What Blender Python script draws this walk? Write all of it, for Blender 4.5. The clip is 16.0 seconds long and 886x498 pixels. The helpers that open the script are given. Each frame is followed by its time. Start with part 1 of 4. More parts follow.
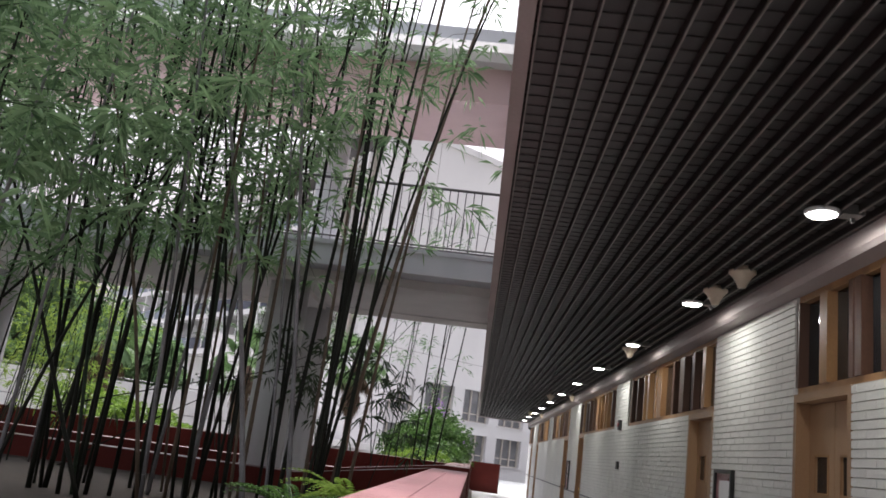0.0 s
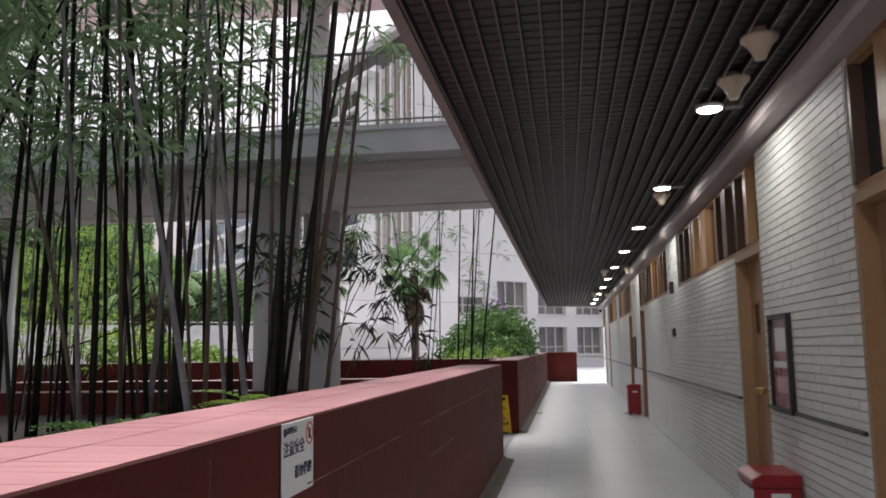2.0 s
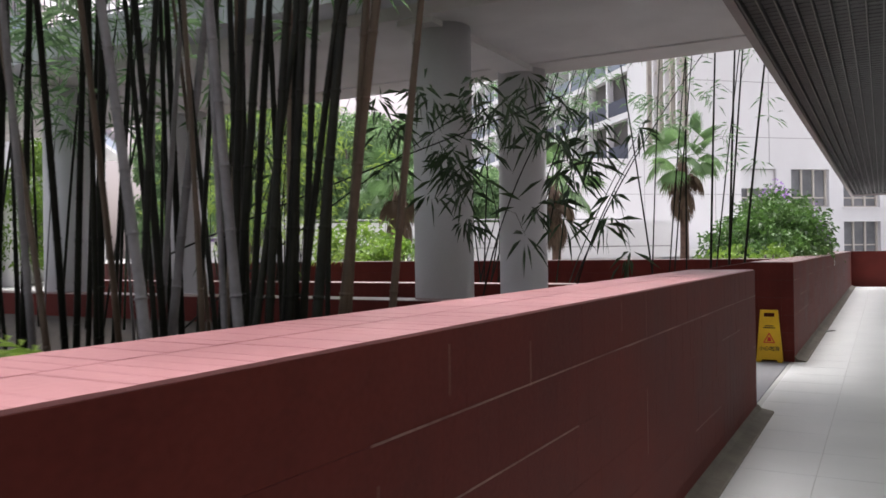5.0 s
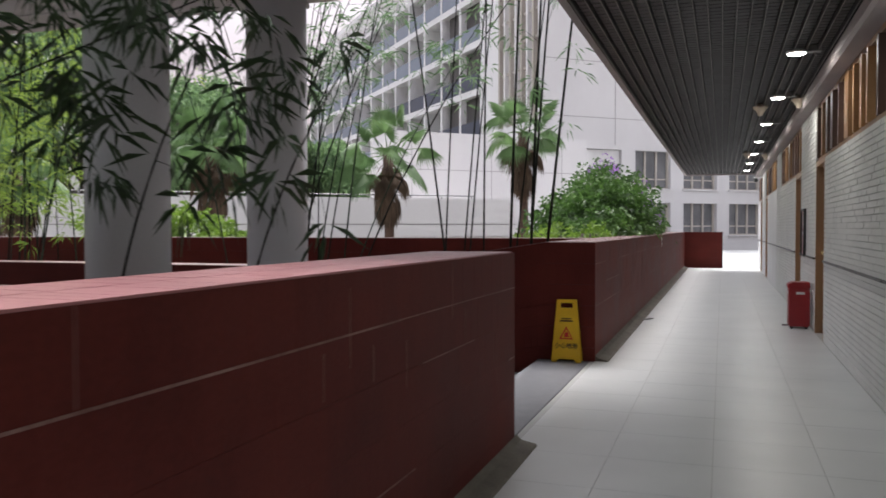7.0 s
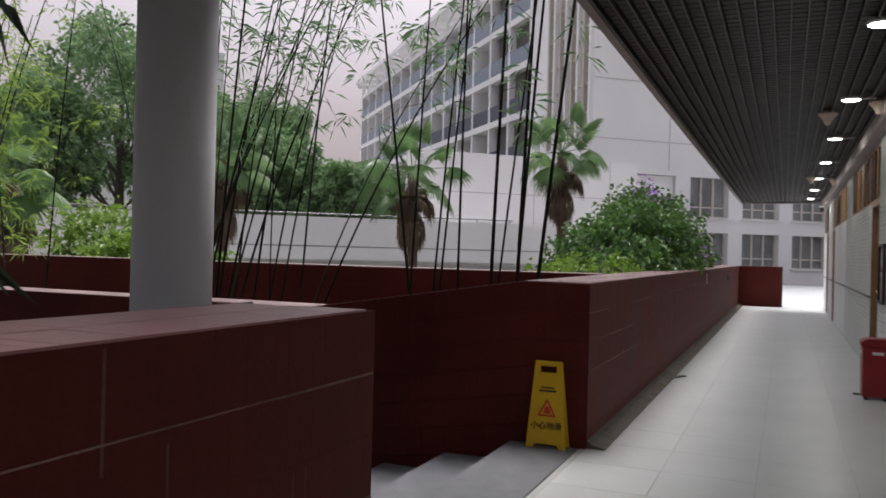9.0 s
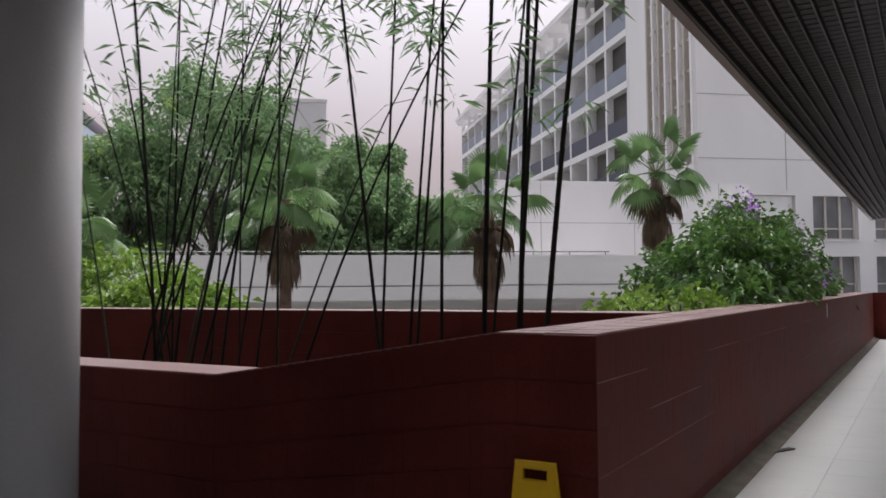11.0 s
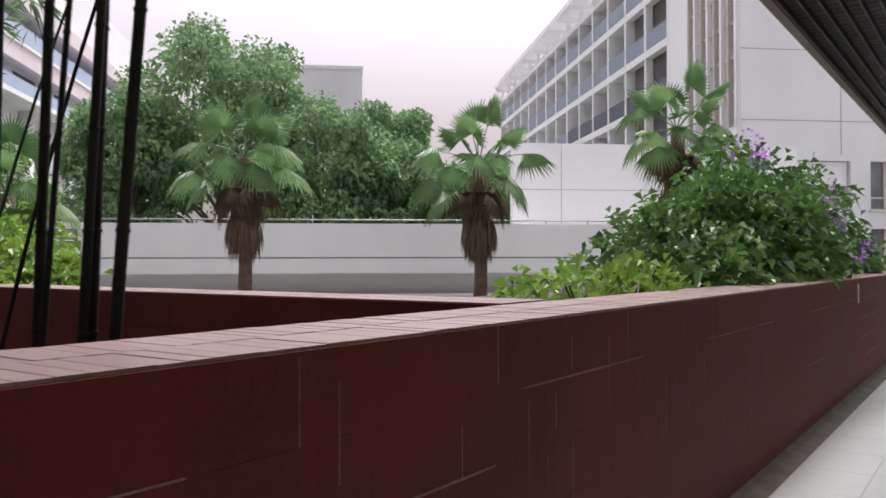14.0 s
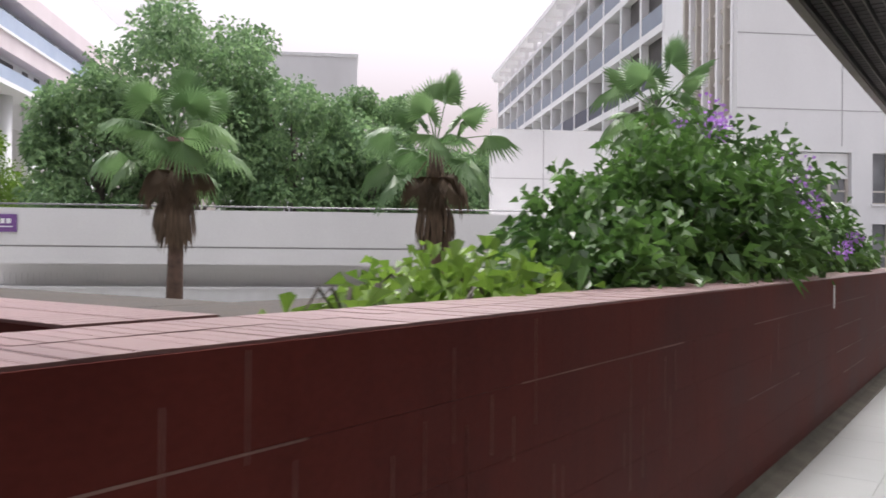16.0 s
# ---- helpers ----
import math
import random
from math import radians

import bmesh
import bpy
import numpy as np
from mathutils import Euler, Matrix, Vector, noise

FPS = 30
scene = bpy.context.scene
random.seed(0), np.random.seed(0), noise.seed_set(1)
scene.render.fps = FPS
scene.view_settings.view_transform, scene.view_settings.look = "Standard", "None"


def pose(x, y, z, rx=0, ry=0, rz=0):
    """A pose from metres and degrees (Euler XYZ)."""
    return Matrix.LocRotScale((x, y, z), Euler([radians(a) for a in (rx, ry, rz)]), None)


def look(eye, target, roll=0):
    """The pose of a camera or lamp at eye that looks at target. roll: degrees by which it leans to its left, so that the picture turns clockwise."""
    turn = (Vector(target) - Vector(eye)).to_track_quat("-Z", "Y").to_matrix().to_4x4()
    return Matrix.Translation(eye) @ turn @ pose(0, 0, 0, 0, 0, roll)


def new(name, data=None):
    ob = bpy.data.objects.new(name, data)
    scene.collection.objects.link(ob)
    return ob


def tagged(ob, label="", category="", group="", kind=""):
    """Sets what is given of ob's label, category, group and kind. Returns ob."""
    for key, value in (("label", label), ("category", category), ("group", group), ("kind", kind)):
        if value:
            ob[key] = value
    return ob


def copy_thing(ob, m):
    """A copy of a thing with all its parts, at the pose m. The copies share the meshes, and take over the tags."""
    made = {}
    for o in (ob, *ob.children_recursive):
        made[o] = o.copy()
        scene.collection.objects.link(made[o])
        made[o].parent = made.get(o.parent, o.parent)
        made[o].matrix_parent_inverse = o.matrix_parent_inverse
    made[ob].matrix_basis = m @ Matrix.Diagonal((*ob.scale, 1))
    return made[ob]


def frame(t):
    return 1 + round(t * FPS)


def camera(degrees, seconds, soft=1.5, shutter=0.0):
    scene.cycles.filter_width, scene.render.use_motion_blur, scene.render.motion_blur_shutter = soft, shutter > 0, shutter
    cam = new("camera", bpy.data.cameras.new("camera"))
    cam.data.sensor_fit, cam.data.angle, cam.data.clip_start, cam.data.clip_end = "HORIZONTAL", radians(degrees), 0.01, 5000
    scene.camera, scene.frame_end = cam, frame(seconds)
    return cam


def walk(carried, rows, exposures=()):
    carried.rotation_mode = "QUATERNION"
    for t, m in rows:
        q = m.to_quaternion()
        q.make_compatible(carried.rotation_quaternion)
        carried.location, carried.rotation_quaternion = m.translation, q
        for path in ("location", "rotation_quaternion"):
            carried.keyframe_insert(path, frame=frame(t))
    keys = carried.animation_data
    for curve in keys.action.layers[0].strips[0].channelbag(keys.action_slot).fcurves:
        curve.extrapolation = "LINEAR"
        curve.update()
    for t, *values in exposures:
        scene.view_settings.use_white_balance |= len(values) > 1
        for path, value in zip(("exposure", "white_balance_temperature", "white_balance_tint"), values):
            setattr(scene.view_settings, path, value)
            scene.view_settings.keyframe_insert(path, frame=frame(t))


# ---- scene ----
# ---- camera ----
cam = camera(57.7, 16.0, soft=1.6, shutter=0.4)
PATH = [
    (0, (0.111, 1.419, 1.452), (-0.024, 3.355, 1.935), 7.5),
    (0.4, (0.336, 1.69, 1.458), (0.133, 3.621, 1.937), 6.5),
    (0.8, (0.494, 2.01, 1.46), (0.261, 3.947, 1.901), 4.3),
    (1.2, (0.644, 2.351, 1.451), (0.414, 4.298, 1.844), 2.2),
    (1.5, (0.755, 2.633, 1.421), (0.52, 4.591, 1.754), 0.5),
    (2, (0.891, 3.08, 1.404), (0.594, 5.043, 1.651), -0.9),
    (2.5, (0.937, 3.575, 1.417), (0.489, 5.516, 1.595), -1.1),
    (3, (0.995, 4.121, 1.388), (0.371, 6.017, 1.506), -0.8),
    (5.5, (1.001, 6.845, 1.384), (0.033, 8.596, 1.375), -0.9),
    (6, (1.095, 7.444, 1.37), (0.243, 9.253, 1.338), -0.6),
    (6.5, (1.194, 8.053, 1.352), (0.446, 9.908, 1.308), -0.7),
    (7, (1.254, 8.661, 1.342), (0.598, 10.55, 1.29), -0.1),
    (7.5, (1.286, 9.284, 1.338), (0.672, 11.187, 1.301), 0.4),
    (8, (1.325, 9.898, 1.352), (0.685, 11.793, 1.328), 1.2),
    (8.5, (1.34, 10.452, 1.375), (0.673, 12.337, 1.371), 1.3),
    (9, (1.354, 10.986, 1.4), (0.569, 12.825, 1.407), 1.4),
    (11.5, (1.348, 13.892, 1.413), (0.305, 15.595, 1.517), -0.7),
    (12, (1.376, 14.46, 1.391), (0.348, 16.173, 1.489), -0.7),
    (12.5, (1.417, 15.019, 1.38), (0.412, 16.748, 1.446), -0.7),
    (13, (1.422, 15.544, 1.366), (0.396, 17.26, 1.41), -0.8),
    (13.5, (1.418, 16.067, 1.376), (0.343, 17.753, 1.409), -0.3),
    (14, (1.334, 16.532, 1.391), (0.19, 18.172, 1.421), -0.1),
    (14.5, (1.196, 17.021, 1.384), (-0.002, 18.622, 1.421), -0.2),
    (15, (1.124, 17.543, 1.377), (-0.117, 19.11, 1.398), -0.3),
    (15.5, (1.187, 18.1, 1.364), (-0.03, 19.688, 1.374), 0.3),
    (16, (1.274, 18.631, 1.374), (0.121, 20.265, 1.386), 0.5),
]
EXPOSURES = [(0.0, 1.65), (1.5, 1.5), (3.0, 1.75), (5.5, 1.95), (6.0, 1.7), (7.0, 1.6), (9.0, 1.1), (11.0, 1.1), (12.5, 1.25), (14.0, 1.5), (15.0, 1.5), (16.0, 1.65)]
walk(cam, [(t, look(eye, target, roll)) for t, eye, target, roll in PATH], EXPOSURES)

# ---- world and light ----
world = bpy.data.worlds.new("dusk_sky")
scene.world = world
world.use_nodes = True
_wn, _wl = world.node_tree.nodes, world.node_tree.links
_sky = _wn.new("ShaderNodeTexSky")
_sky.sky_type, _sky.sun_disc = "NISHITA", False
_sky.sun_elevation, _sky.sun_rotation = radians(68), radians(341)
_sky.air_density, _sky.dust_density, _sky.ozone_density = 1.0, 4.0, 1.0
_hsv = _wn.new("ShaderNodeHueSaturation")
_hsv.inputs["Saturation"].default_value = 0.22
_tint = _wn.new("ShaderNodeMix")
_tint.data_type, _tint.blend_type = "RGBA", "MULTIPLY"
_tint.inputs["Factor"].default_value = 1.0
# dusk overcast: faint rose at the horizon, brighter and cooler overhead
_dir, _axis = _wn.new("ShaderNodeTexCoord"), _wn.new("ShaderNodeSeparateXYZ")
_rise, _veil = _wn.new("ShaderNodeMapRange"), _wn.new("ShaderNodeMix")
_rise.inputs["From Min"].default_value, _rise.inputs["From Max"].default_value = 0.16, 0.95
_veil.data_type = "RGBA"
_veil.inputs["A"].default_value, _veil.inputs["B"].default_value = (0.415, 0.355, 0.365, 1), (1.48, 1.46, 1.53, 1)
_wl.new(_dir.outputs["Generated"], _axis.inputs["Vector"])
_wl.new(_axis.outputs["Z"], _rise.inputs["Value"])
_wl.new(_rise.outputs["Result"], _veil.inputs["Factor"])
_wl.new(_veil.outputs["Result"], _tint.inputs["B"])
_wl.new(_sky.outputs["Color"], _hsv.inputs["Color"])
_wl.new(_hsv.outputs["Color"], _tint.inputs["A"])
_wl.new(_tint.outputs["Result"], _wn["Background"].inputs["Color"])
_wn["Background"].inputs["Strength"].default_value = 0.125

sun = new("sun", bpy.data.lights.new("sun", "SUN"))
sun.data.energy, sun.data.angle, sun.data.color = 1.3, radians(28), (1.0, 0.94, 0.92)
sun.matrix_world = look((0, 0, 0), (0.12, -0.35, -0.93))

LAMP_Y = [0.25 + 2.82 * k for k in range(-1, 13)]
LAMP_X, CEIL = 1.92, 3.03
for ly in LAMP_Y:
    la = bpy.data.lights.new("downlight_glow", "AREA")
    la.shape, la.size, la.energy, la.color = "DISK", 0.2, 3.0, (1.0, 0.97, 0.92)
    lo = new("downlight_glow", la)
    lo.matrix_world = pose(LAMP_X, ly, CEIL - 0.03)


# ---- materials ----
def nodes_of(name):
    m = bpy.data.materials.new(name)
    m.use_nodes = True
    return m, m.node_tree.nodes, m.node_tree.links, m.node_tree.nodes["Principled BSDF"]


def surface(name, dark, light, scale=6.0, rough=0.6, bump=0.15, fine=80.0, metal=0.0, pieces="", spread=0.25, streak=0.0, spec=0.5, through_light=0.0, wear=0.11):
    """Two colours mixed by broad stains and fine grain; pieces: 'object' or 'island' varies each piece; streak stretches the stains downwards."""
    m, n, l, b = nodes_of(name)
    tc = n.new("ShaderNodeTexCoord")
    mp = n.new("ShaderNodeMapping")
    mp.inputs["Scale"].default_value = (1, 1, 1 - streak)
    geo = n.new("ShaderNodeNewGeometry")
    l.new(geo.outputs["Position"], mp.inputs["Vector"])
    big, small = n.new("ShaderNodeTexNoise"), n.new("ShaderNodeTexNoise")
    big.inputs["Scale"].default_value, big.inputs["Detail"].default_value = scale, 5
    small.inputs["Scale"].default_value, small.inputs["Detail"].default_value = fine, 3
    l.new(mp.outputs["Vector"], big.inputs["Vector"])
    l.new(geo.outputs["Position"], small.inputs["Vector"])
    add = n.new("ShaderNodeMath")
    add.operation = "MULTIPLY_ADD"
    add.inputs[1].default_value = 0.35
    l.new(small.outputs["Fac"], add.inputs[0])
    l.new(big.outputs["Fac"], add.inputs[2])
    last = add
    if pieces:
        src = n.new("ShaderNodeObjectInfo").outputs["Random"] if pieces == "object" else geo.outputs["Random Per Island"]
        pm = n.new("ShaderNodeMath")
        pm.operation = "MULTIPLY_ADD"
        pm.inputs[1].default_value = spread * 2
        l.new(src, pm.inputs[0])
        l.new(last.outputs[0], pm.inputs[2])
        last = pm
    ramp = n.new("ShaderNodeMapRange")
    ramp.inputs["From Min"].default_value = 0.4
    ramp.inputs["From Max"].default_value = 0.95 + (spread * 2 if pieces else 0)
    l.new(last.outputs[0], ramp.inputs["Value"])
    mix = n.new("ShaderNodeMix")
    mix.data_type = "RGBA"
    mix.inputs["A"].default_value, mix.inputs["B"].default_value = (*dark, 1), (*light, 1)
    l.new(ramp.outputs["Result"], mix.inputs["Factor"])
    l.new(mix.outputs["Result"], b.inputs["Base Color"])
    rm = n.new("ShaderNodeMapRange")
    rm.inputs["To Min"].default_value, rm.inputs["To Max"].default_value = max(rough - wear, 0.02), min(rough + wear, 1)
    l.new(big.outputs["Fac"], rm.inputs["Value"])
    l.new(rm.outputs["Result"], b.inputs["Roughness"])
    b.inputs["Metallic"].default_value = metal
    b.inputs["Specular IOR Level"].default_value = spec
    if bump:
        bp = n.new("ShaderNodeBump")
        bp.inputs["Strength"].default_value, bp.inputs["Distance"].default_value = bump, 0.01
        l.new(small.outputs["Fac"], bp.inputs["Height"])
        l.new(bp.outputs["Normal"], b.inputs["Normal"])
    if through_light:
        tr = n.new("ShaderNodeBsdfTranslucent")
        l.new(mix.outputs["Result"], tr.inputs["Color"])
        ms = n.new("ShaderNodeMixShader")
        ms.inputs[0].default_value = through_light
        l.new(b.outputs[0], ms.inputs[1])
        l.new(tr.outputs[0], ms.inputs[2])
        l.new(ms.outputs[0], n["Material Output"].inputs["Surface"])
    return m


def glowing(name, color, strength):
    m, n, l, b = nodes_of(name)
    b.inputs["Base Color"].default_value = (0.8, 0.8, 0.8, 1)
    b.inputs["Emission Color"].default_value, b.inputs["Emission Strength"].default_value = (*color, 1), strength
    return m


def glass(name, tint=(0.02, 0.025, 0.03), rough=0.05):
    m, n, l, b = nodes_of(name)
    b.inputs["Base Color"].default_value = (*tint, 1)
    b.inputs["Roughness"].default_value = rough
    b.inputs["Transmission Weight"].default_value = 0.35
    b.inputs["IOR"].default_value = 1.45
    return m


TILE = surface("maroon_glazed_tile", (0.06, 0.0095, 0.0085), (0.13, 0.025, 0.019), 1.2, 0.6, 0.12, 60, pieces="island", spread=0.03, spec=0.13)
# Greyer coping past the steps, paler than the faces: skylight put into the colour.
TILE_OB = surface("sky_lit_grey_coping_tile", (0.12, 0.066, 0.066), (0.21, 0.125, 0.122), 2.0, 0.4, 0.1, 60, pieces="object", spread=0.15)
# Same maroon tile as the faces; skylight on the top is put into its colour.
TILE_TOP = surface("sky_lit_maroon_coping_row", (0.28, 0.115, 0.125), (0.46, 0.225, 0.235), 2.0, 0.4, 0.1, 60, pieces="island", spread=0.03)
# Joined rows of that grey coping, its sky-lit top likewise painted in.
TILE_TOP_GREY = surface("sky_lit_grey_coping_row", (0.12, 0.066, 0.066), (0.21, 0.125, 0.122), 2.0, 0.4, 0.1, 60, pieces="island", spread=0.08)
MORTAR = surface("patchy_mortar", (0.045, 0.009, 0.008), (0.11, 0.035, 0.03), 1.3, 0.9, 0.3, 120, streak=0.4)
LIME = surface("pale_lime_joint", (0.075, 0.02, 0.017), (0.3, 0.19, 0.165), 2.6, 0.9, 0.2, 40)
BRICK = surface("white_painted_brick", (0.6, 0.61, 0.59), (0.74, 0.75, 0.72), 1.6, 0.55, 0.35, 60, pieces="island", spread=0.1)
BRICK_OB = surface("white_painted_brick_piece", (0.6, 0.61, 0.59), (0.74, 0.75, 0.72), 1.6, 0.55, 0.35, 60, pieces="object", spread=0.1)
WALLBACK = surface("white_painted_joint", (0.42, 0.43, 0.41), (0.66, 0.66, 0.64), 2.0, 0.7, 0.3, 70)
PAINT = surface("white_wall_paint", (0.66, 0.67, 0.66), (0.8, 0.8, 0.79), 1.2, 0.6, 0.15, 60, streak=0.6)
FLOOR = surface("pale_floor_tile", (0.47, 0.49, 0.49), (0.58, 0.6, 0.595), 1.3, 0.34, 0.012, 140, pieces="object", spread=0.02, wear=0.03)
JOINT_PALE = surface("pale_floor_joint", (0.36, 0.37, 0.365), (0.48, 0.49, 0.48), 5, 0.6, 0.1)
GROUT = surface("floor_grout", (0.25, 0.25, 0.24), (0.36, 0.36, 0.34), 8, 0.8, 0.2)
SKIRT = surface("stained_cement", (0.07, 0.062, 0.05), (0.17, 0.155, 0.13), 5, 0.85, 0.3)
STEP = surface("grey_granite_step", (0.11, 0.115, 0.13), (0.19, 0.195, 0.21), 9, 0.5, 0.1, 200)
SLAT = surface("black_ceiling_blade", (0.015, 0.0135, 0.013), (0.028, 0.025, 0.024), 3, 0.5, 0.1)
SLAT_EDGE = surface("grey_blade_lip", (0.14, 0.13, 0.12), (0.22, 0.205, 0.19), 3, 0.5, 0.05)
VOIDBLACK = surface("black_board", (0.03, 0.027, 0.025), (0.05, 0.045, 0.042), 3, 0.8, 0.1)
BEAMPAINT = surface("grey_pink_paint", (0.3, 0.26, 0.255), (0.42, 0.37, 0.36), 2.0, 0.6, 0.12, 60)
EDGEPAINT = surface("brown_grey_paint", (0.2, 0.17, 0.165), (0.3, 0.265, 0.255), 2.0, 0.6, 0.12, 60)
CONCRETE = surface("pale_grey_render", (0.56, 0.555, 0.55), (0.7, 0.695, 0.69), 1.5, 0.75, 0.2, 50, streak=0.7)
COLUMN = surface("grey_column_paint", (0.5, 0.51, 0.53), (0.62, 0.63, 0.65), 1.2, 0.6, 0.15, 60, streak=0.7)
FASCIA = surface("blue_grey_paint", (0.5, 0.53, 0.58), (0.62, 0.65, 0.69), 1.5, 0.6, 0.12, 60, streak=0.7)
PINK = surface("pink_render", (0.5, 0.36, 0.36), (0.62, 0.46, 0.46), 1.2, 0.7, 0.15, 60, streak=0.6)
WOOD = surface("varnished_wood", (0.2, 0.1, 0.045), (0.42, 0.24, 0.11), 5, 0.4, 0.12, 90, streak=0.85)
WOOD_DARK = surface("dark_brown_wood", (0.05, 0.025, 0.018), (0.12, 0.06, 0.038), 5, 0.45, 0.12, 90, streak=0.85)
WOOD_WARM = surface("honey_wood", (0.36, 0.18, 0.07), (0.58, 0.34, 0.15), 5, 0.4, 0.12, 90, streak=0.85)
DOORWOOD = surface("tan_door_veneer", (0.25, 0.14, 0.075), (0.4, 0.25, 0.14), 3, 0.38, 0.08, 90, streak=0.9)
GLASS = glass("dark_window_glass")
BRASS = surface("brass", (0.5, 0.36, 0.14), (0.7, 0.52, 0.24), 20, 0.25, 0.02, metal=1.0)
STEEL = surface("grey_steel", (0.2, 0.2, 0.2), (0.32, 0.32, 0.32), 12, 0.4, 0.05, metal=0.8)
RAILDARK = surface("dark_rail_paint", (0.05, 0.05, 0.055), (0.1, 0.1, 0.105), 12, 0.45, 0.05)
REDBIN = surface("red_plastic", (0.22, 0.006, 0.012), (0.34, 0.014, 0.022), 4, 0.35, 0.05)
YELLOW = surface("yellow_plastic", (0.62, 0.36, 0.01), (0.8, 0.5, 0.02), 4, 0.4, 0.05)
WHITEP = surface("white_plastic", (0.68, 0.69, 0.7), (0.8, 0.8, 0.82), 4, 0.4, 0.03)
CREAM = surface("beige_plastic", (0.5, 0.42, 0.32), (0.64, 0.55, 0.44), 6, 0.45, 0.05)
BLACKP = surface("black_plastic", (0.012, 0.012, 0.013), (0.03, 0.03, 0.03), 6, 0.4, 0.05)
INKBLUE = surface("navy_ink", (0.01, 0.015, 0.06), (0.02, 0.03, 0.09), 9, 0.6, 0)
INKRED = surface("red_ink", (0.5, 0.02, 0.015), (0.65, 0.04, 0.03), 9, 0.6, 0)
INKBLACK = surface("black_ink", (0.02, 0.015, 0.01), (0.04, 0.03, 0.02), 9, 0.6, 0)
PURPLEP = surface("purple_sign_paint", (0.13, 0.05, 0.2), (0.18, 0.08, 0.26), 4, 0.5, 0.03)
POSTERPINK = surface("faded_poster_print", (0.2, 0.05, 0.07), (0.5, 0.3, 0.3), 9, 0.3, 0)
SOIL = surface("dark_damp_soil", (0.012, 0.01, 0.008), (0.04, 0.03, 0.022), 5, 0.95, 0.8, 25)
PAVING = surface("grey_ground", (0.16, 0.16, 0.15), (0.28, 0.28, 0.26), 0.6, 0.85, 0.3, 20)
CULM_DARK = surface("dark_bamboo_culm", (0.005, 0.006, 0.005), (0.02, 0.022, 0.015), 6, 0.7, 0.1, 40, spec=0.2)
CULM_GREEN = surface("green_bamboo_culm", (0.016, 0.03, 0.02), (0.045, 0.07, 0.042), 4, 0.55, 0.1, 40, spec=0.25)
CULM_PALE = surface("bleached_bamboo_culm", (0.11, 0.11, 0.115), (0.24, 0.24, 0.25), 4, 0.6, 0.1, 40)
CULM_TAN = surface("tan_bamboo_culm", (0.06, 0.045, 0.03), (0.13, 0.095, 0.065), 4, 0.55, 0.1, 40)
NODE = surface("culm_ring", (0.03, 0.028, 0.022), (0.08, 0.075, 0.06), 8, 0.6, 0.1)
LEAF = surface("bamboo_leaf", (0.025, 0.075, 0.03), (0.3, 0.46, 0.24), 1.4, 0.32, 0.03, 40, pieces="island", spread=0.4, through_light=0.4)
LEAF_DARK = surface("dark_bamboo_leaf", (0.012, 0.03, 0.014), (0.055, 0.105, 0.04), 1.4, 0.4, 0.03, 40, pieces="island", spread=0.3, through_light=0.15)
LEAF_FRESH = surface("fresh_bamboo_leaf", (0.12, 0.22, 0.03), (0.38, 0.52, 0.12), 1.0, 0.45, 0.03, 40, pieces="island", spread=0.3, through_light=0.45)
LEAF_BUSH = surface("bush_leaf", (0.01, 0.034, 0.009), (0.12, 0.235, 0.055), 1.6, 0.42, 0.03, 40, pieces="island", spread=0.3, through_light=0.3)
LEAF_LIME = surface("yellow_green_leaf", (0.05, 0.11, 0.015), (0.22, 0.35, 0.055), 1.2, 0.45, 0.03, 40, pieces="island", spread=0.3, through_light=0.35)
LEAF_TREE = surface("tree_leaf", (0.045, 0.1, 0.045), (0.25, 0.38, 0.17), 0.5, 0.5, 0.03, 40, pieces="island", spread=0.35, through_light=0.45)
FROND = surface("palm_frond", (0.07, 0.14, 0.055), (0.2, 0.31, 0.13), 1.0, 0.42, 0.05, 40, pieces="object", spread=0.25, through_light=0.4)
FROND_DEAD = surface("dead_palm_frond", (0.05, 0.032, 0.022), (0.19, 0.13, 0.085), 2.0, 0.85, 0.1, 40, pieces="island", spread=0.3, through_light=0.15)
BARK = surface("palm_bark", (0.05, 0.03, 0.022), (0.13, 0.08, 0.06), 6, 0.9, 0.6, 30)
TREEBARK = surface("tree_bark", (0.05, 0.045, 0.04), (0.12, 0.1, 0.085), 6, 0.9, 0.6, 30)
FLOWER = surface("lilac_petal", (0.3, 0.11, 0.5), (0.52, 0.28, 0.72), 6, 0.6, 0.05, pieces="island", spread=0.3, through_light=0.3)
PLAIN_WHITE = surface("white_building_render", (0.54, 0.53, 0.53), (0.65, 0.64, 0.64), 0.25, 0.8, 0.1, 20, streak=0.6)
JOINT = surface("render_joint", (0.28, 0.27, 0.27), (0.36, 0.35, 0.35), 2, 0.9, 0.1)
PINKWHITE = surface("pink_white_fascia", (0.6, 0.52, 0.54), (0.72, 0.64, 0.66), 0.4, 0.7, 0.08, 20, streak=0.6)
PALEBLUE = surface("pale_blue_balustrade", (0.3, 0.37, 0.5), (0.42, 0.49, 0.6), 0.5, 0.35, 0.03)
CURTAIN = surface("beige_curtain_wall", (0.3, 0.265, 0.25), (0.48, 0.44, 0.42), 0.9, 0.3, 0.03, streak=0.5)
# White raised above PLAIN_WHITE; the western sky glow is put into the colour.
WING_WHITE = surface("glow_lifted_white_paint", (0.74, 0.73, 0.74), (0.83, 0.82, 0.83), 0.3, 0.7, 0.08, 20, streak=0.6)
BLUEPANEL = surface("blue_balcony_panel", (0.12, 0.155, 0.21), (0.21, 0.25, 0.32), 0.5, 0.35, 0.03)
